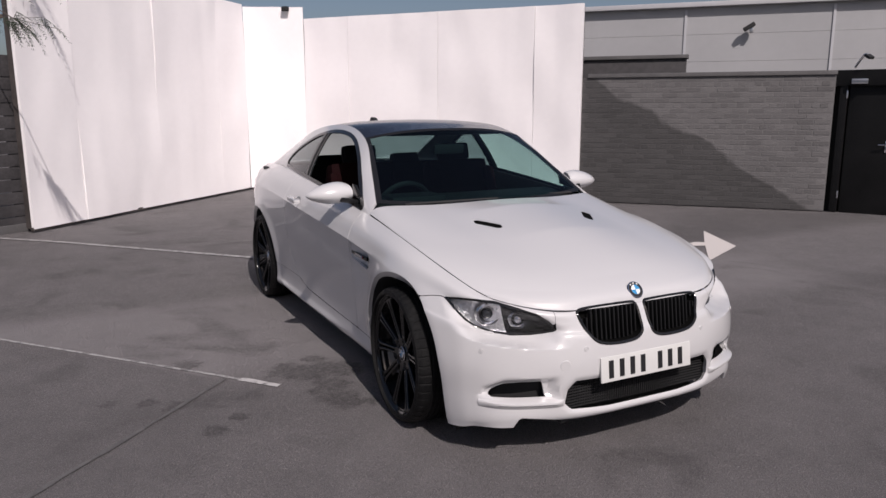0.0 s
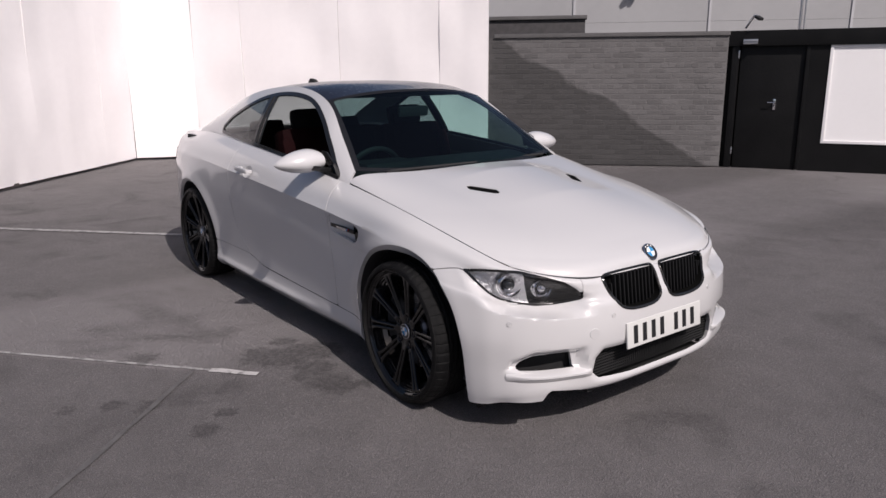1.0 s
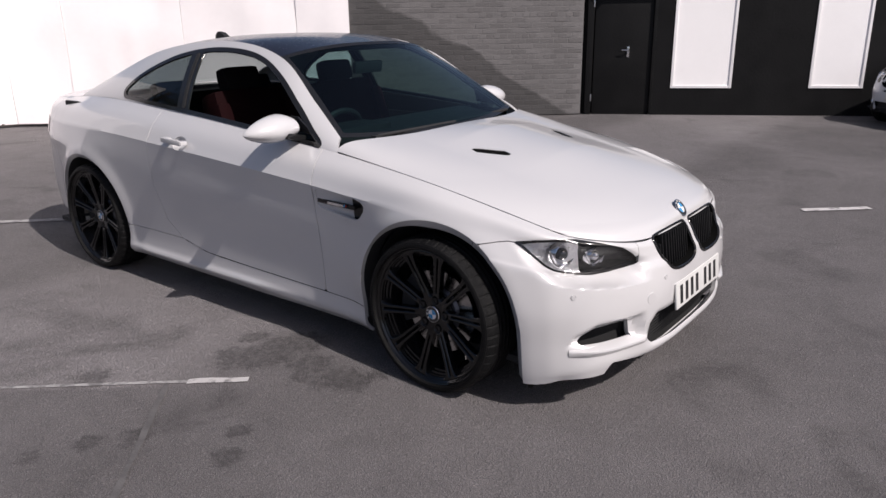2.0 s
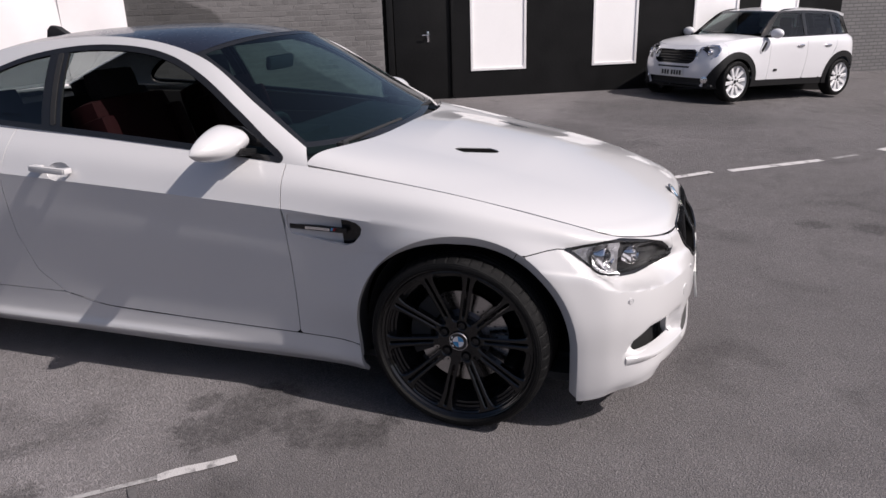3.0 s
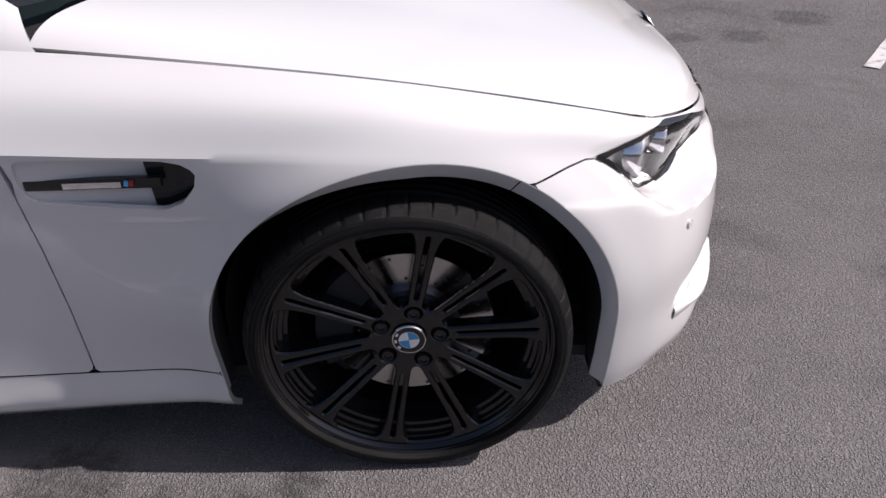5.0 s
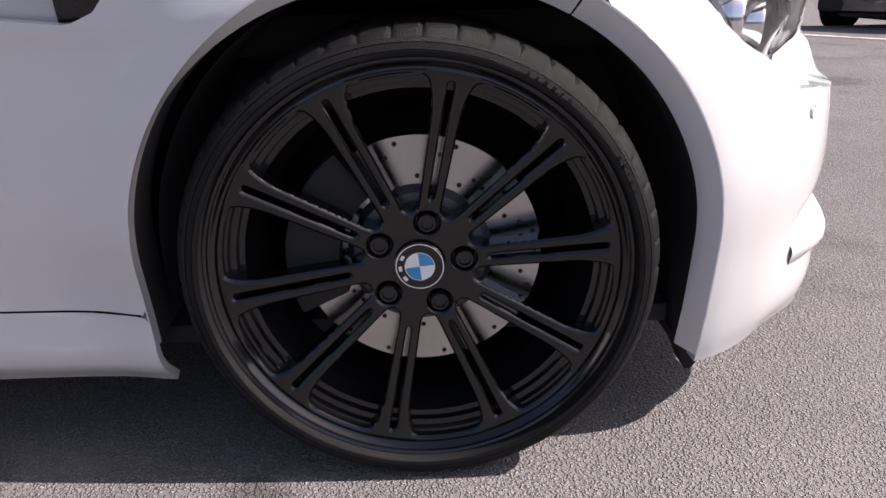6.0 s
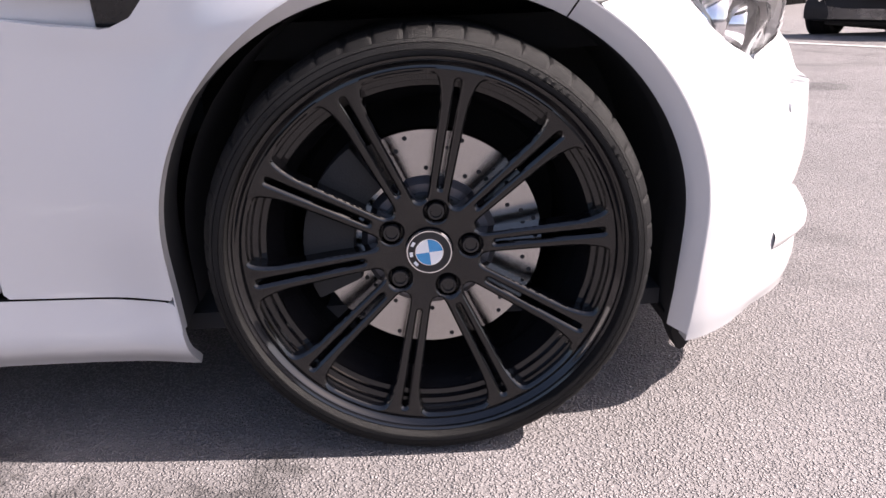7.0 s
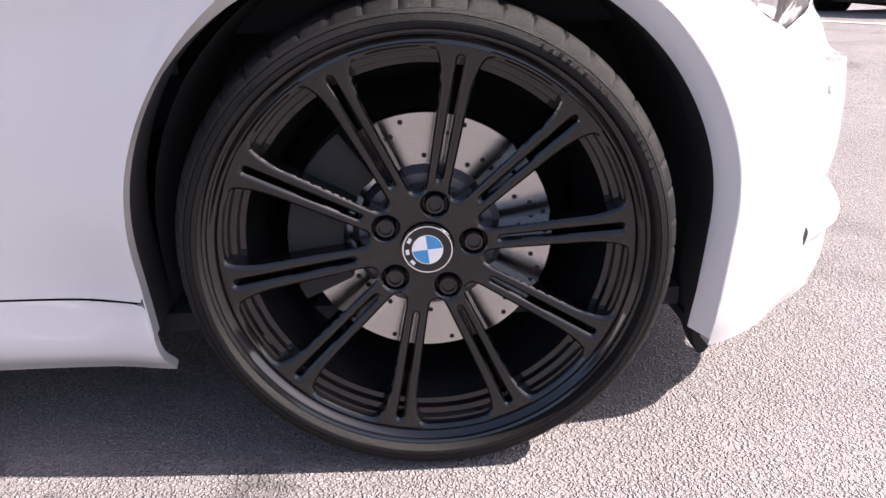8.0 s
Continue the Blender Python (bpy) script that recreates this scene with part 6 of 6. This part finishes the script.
        part("reflector", skin(p - np.array([.05, s * .03, 0]), np.maximum(lamp - .01, half), c, 0), ALLOY if flares else SILVER, lm)
        bm = bmesh.new()
        bmesh.ops.create_uvsphere(bm, u_segments=16, v_segments=10, radius=.048, matrix=Matrix.Translation((.53, s * .61, .785)))
        part("projector_lens", bm, CHROME, lm)
        bm = lathe([(.055, 0), (.055, .015), (.042, .018), (0, .02)], 20)
        bmesh.ops.transform(bm, matrix=pose(.635, s * .63, .36, 0, 0, -90 + s * 35), verts=bm.verts[:])
        part("fog_lamp", bm, CHROME, car, "round fog lamp")
        for a, b in axles:
            if flares:
                band = np.hypot(x - a, z - b) - .37
                part("arch_flare", skin(p, np.maximum.reduce([band - .105, -band, half]), c, .03, .012), FLARE, car, "black plastic wheel arch flare")
            hub = Matrix.Translation((a, s * .77, b))
            rolled = spoke_wheel(car, (a, s * .77, b), s, 10, 10 if flares else 8, rim, tyre, .21, wheel_mat, False, False, .014)[0]
            rolled.matrix_local = hub @ Matrix.Diagonal((1, 1, 1 / tall, 1)) @ pose(0, 0, 0, 0, 0, 180 if s > 0 else 0) @ pose(0, 0, 0, 0, 10, 0)
            part("wheel_liner", block((.74, .28, .50), (a, s * .50, .46), None, .08), VOID, car)
        if flares:
            trim = part("scuttle_trim", prism([(-.53, .97), (-.45, .99), (-.35, .83), (-.37, .78), (-.43, .79)], .02, .004), ALLOY, car, "bright framed black trim panel behind the front wheel")
            trim.location = (0, s * .866 - .01, 0)
            part("trim_insert", prism([(-.505, .955), (-.46, .968), (-.375, .835), (-.385, .80), (-.42, .808)], .026, .002), FLARE, trim).location = (0, s * .002 - .003, 0)
            part("side_mark", block((.09, .004, .035), (-.80, s * .866, .50)), INK, car)
        for hx in (-1.40, -2.15):
            bm = bmesh.new()
            bmesh.ops.create_uvsphere(bm, u_segments=14, v_segments=8, radius=1, matrix=Matrix.Translation((hx, s * .875, .90)) @ Matrix.Diagonal((.10, .02, .025, 1)))
            part("door_handle", bm, CHROME if flares else paint, car)
        bm = bmesh.new()
        bmesh.ops.create_uvsphere(bm, u_segments=20, v_segments=12, radius=1, matrix=Matrix.Translation((-.60, s * .96, 1.10)) @ Matrix.Diagonal((.08, .125, .08, 1)))
        mir = part("door_mirror", bm, paint, car, "white wing mirror" if flares else "")
        part("stalk", block((.06, .14, .04), (-.60, s * .84, 1.05), None, .01), BLACK_TRIM, mir)
    # bonnet, windows, roof
    hood = arch_patch([(.57, .895), (.46, .955), (.18, 1.025), (-.16, 1.062), (-.44, 1.075)], [(.46, .575, .922), (.31, .67, .955), (.05, .72, .995), (-.22, .745, 1.017), (-.50, .765, 1.033)], 30, 2.4, 3., 41)
    part("bonnet", skin(hood, np.full(hood.shape[:2], -1.), (0, 0, .3), .015), paint, car)
    belt = [(-.46, .770, 1.03), (-.9, .79, 1.03), (-1.6, .79, 1.05), (-2.2, .78, 1.07), (-2.65, .76, 1.085), (-2.99, .66, 1.095)]
    rail = [(-.52, .72, 1.10), (-1.02, .61, 1.46), (-1.6, .60, 1.51), (-2.2, .60, 1.50), (-2.6, .595, 1.475), (-2.87, .57, 1.40)]
    for s in (-1, 1):
        t = even(belt, .04)
        b, r = spline(belt, t), spline(rail, t)
        w = np.linspace(0, 1, 24)[None, :, None]
        g = b[:, None] + (r - b)[:, None] * w
        g[..., 1] *= s
        gx, gz = g[..., 0], g[..., 2]
        dlo = outline_field(gx, gz, [(-.62, 1.055), (-.98, 1.39), (-1.10, 1.43), (-2.2, 1.435), (-2.55, 1.415), (-2.70, 1.35), (-2.86, 1.12), (-2.2, 1.09), (-1.6, 1.07)])
        part("roof_pillar", skin(g, np.maximum(-dlo + .004, -(1.44 - gz) if not flares else -9.), (-1.5, 0, 1.), .012), BLACK_TRIM if flares else paint, car)
        for post in (np.abs(gx + 1.62 + .06 * (gz - 1.2)) - .045, np.abs(gx + 2.42) - .05):
            part("pillar_post", skin(g, np.maximum(post, dlo), (-1.5, 0, 1.), .01, .002), BLACK_TRIM, car)
        gl = part("side_glass", skin(g, dlo - .002, (-1.5, 0, 1.), 0, -.006), GLASS_SIDE, car)
        gl.visible_shadow = False
    ws = arch_patch([(-.46, 1.075), (-.72, 1.28), (-.98, 1.465)], [(-.54, .705, 1.10), (-.78, .655, 1.285), (-1.03, .605, 1.45)], 14, 2.4, 2., 25)
    gl = part("windscreen", skin(ws, np.full(ws.shape[:2], -1.), (-1.5, 0, .9), 0), GLASS_DEEP, car)
    gl.visible_shadow = False
    wx = np.linspace(-1, 1, 25)[None, :] * np.ones(ws.shape[:2])
    for s in (-1, 1):
        part("windscreen_pillar", skin(ws, .93 - s * wx, (-1.5, 0, .9), .02, .004), BLACK_TRIM if flares else paint, car)
    roof = arch_patch([(-.97, 1.468), (-1.5, 1.535), (-2.1, 1.545), (-2.6, 1.52), (-2.94, 1.47)], [(-1.02, .615, 1.452), (-1.5, .615, 1.505), (-2.1, .612, 1.51), (-2.6, .605, 1.485), (-2.88, .585, 1.44)], 30, 3., 2., 31)
    part("roof", skin(roof, np.full(roof.shape[:2], -1.), (-1.5, 0, .9), .04), paint, car)
    part("tailgate", block((.05, 1.1, .36), (-2.92, 0, 1.26), pose(0, 0, 0, 0, 14, 0), .02), BLACK_TRIM, car)
    part("dashboard", block((.35, 1.35, .18), (-.72, 0, .96), None, .05), DASH, car)
    part("cabin_floor", block((2.4, 1.4, .03), (-1.8, 0, .42)), VOID, car)
    for yy in (-.36, .36):
        seat = part("seat", block((.15, .46, .62), (-1.50, yy, .90), pose(0, 0, 0, 0, -14, 0), .06), LEATHER, car)
        part("headrest", block((.09, .25, .17), (-1.60, yy, 1.28), None, .04), LEATHER, seat)
    if flares:
        # the far front door stands open
        ajar = part("open_door", prism([(-.62, .36), (-.62, 1.04), (-1.55, 1.06), (-1.52, .36)], .05, .015), paint, car, "front door standing open")
        ajar.matrix_local = pose(-.62, -.92, 0, 0, 0, 38) @ Matrix.Translation((.62, 0, 0))
        part("window_frame", cord([(-.66, 0, 1.05), (-.86, .02, 1.28), (-1.02, .05, 1.41), (-1.20, .07, 1.45), (-1.40, .07, 1.44), (-1.50, .06, 1.36), (-1.52, .02, 1.06)], .016), BLACK_TRIM, ajar, "black window frame")
    part("rear_seat", block((.16, 1.2, .55), (-2.45, 0, .92), pose(0, 0, 0, 0, -14, 0), .06), LEATHER, car)
    bm = bmesh.new()
    tube(bm, (-.62, -.5, 1.09), (-.60, .2, 1.10), .010)
    part("wiper", bm, BLACK_MATT, car)
    return car


def parked(front, rear, scale):
    """The pose of a car whose front and rear wheels stand at two places of the ground."""
    a, b = Vector((*front, ground_height(*front))), Vector((*rear, ground_height(*rear)))
    d = (a - b).normalized()
    up = Vector((0, 0, 1))
    left = up.cross(d).normalized()
    m = Matrix((d, left, d.cross(left))).transposed().to_4x4()
    return Matrix.Translation(a) @ m @ Matrix.Scale(scale, 4)


# the wheels on the near side give the car's line; its middle lies 0.7 m off
MINI_F, MINI_R, MINI_S = Vector((1.43, 8.60)), Vector((3.0, 10.39)), 0.915
mini_d = (MINI_F - MINI_R).normalized()
near = Vector((-mini_d.y, mini_d.x)) * 0.79 * MINI_S
compact_car("small_crossover", "white small crossover with black arch flares and silver wheels", "car", parked(MINI_F - near, MINI_R - near, MINI_S), PAINT_MINI, True, ALLOY, .965, .322, .248)
DARK_F, DARK_D = Vector((4.87, 5.23)), Vector((0.76, 0.65))
compact_car("dark_hatchback", "glossy black-blue hatchback parked in a marked bay", "car", Matrix.Translation((0, 0, -.06)) @ parked(DARK_F, DARK_F + DARK_D * 2.595, 1.0), PAINT_DARK, False, SILVER)


# ---- bricks of the painted wall, each its own piece, last in the file ----
def brick_mesh(name, long, high):
    bm = bmesh.new()
    box(bm, (long, 0.024, high), (0, 0, 0))
    for v in bm.verts:
        if v.co.y < 0:
            v.co.x -= math.copysign(0.003, v.co.x)
            v.co.z -= math.copysign(0.003, v.co.z)
    bm.faces.ensure_lookup_table()
    bmesh.ops.delete(bm, geom=[f for f in bm.faces if f.normal.y > 0.9], context="FACES")
    me = bpy.data.meshes.new(name)
    bm.to_mesh(me)
    bm.free()
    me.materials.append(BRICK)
    return me


def lay_bricks():
    rng = random.Random(7)
    whole, header = brick_mesh("stretcher", 0.215, 0.065), brick_mesh("header", 0.1025, 0.065)
    rows = []
    for k in range(25):
        z = 0.0425 + 0.0781 * k
        step, me = (0.1125, header) if k % 4 == 3 else (0.225, whole)
        x = WALL_N - (0.01 + step / 2 if k % 2 else 0.01) - step / 2
        while x > 0.1:
            rows.append((x, z, me))
            x -= step
    rows.sort(key=lambda r: -r[0])
    rest_v, rest_f = [], []
    for n, (x, z, me) in enumerate(rows):
        proud = rng.uniform(-0.004, 0.003)
        tilt = rng.uniform(-0.4, 0.4)
        if n < 300:
            ob = new("brick", me)
            ob.parent = wall_brick
            ob.matrix_local = pose(x + rng.uniform(-.002, .002), 0.0115 + proud * .5, z, 0, tilt, 0)
        else:
            m = pose(x, 0.0115 + proud * .5, z, 0, tilt, 0)
            base = len(rest_v)
            rest_v += [m @ v.co for v in me.vertices]
            rest_f += [[base + i for i in p.vertices] for p in me.polygons]
    me = bpy.data.meshes.new("bricks")
    me.from_pydata(rest_v, [], rest_f)
    me.materials.append(BRICK)
    ob = new("bricks", me)
    ob.parent = wall_brick
    tagged(ob, "", "", "", "stuff")


lay_bricks()
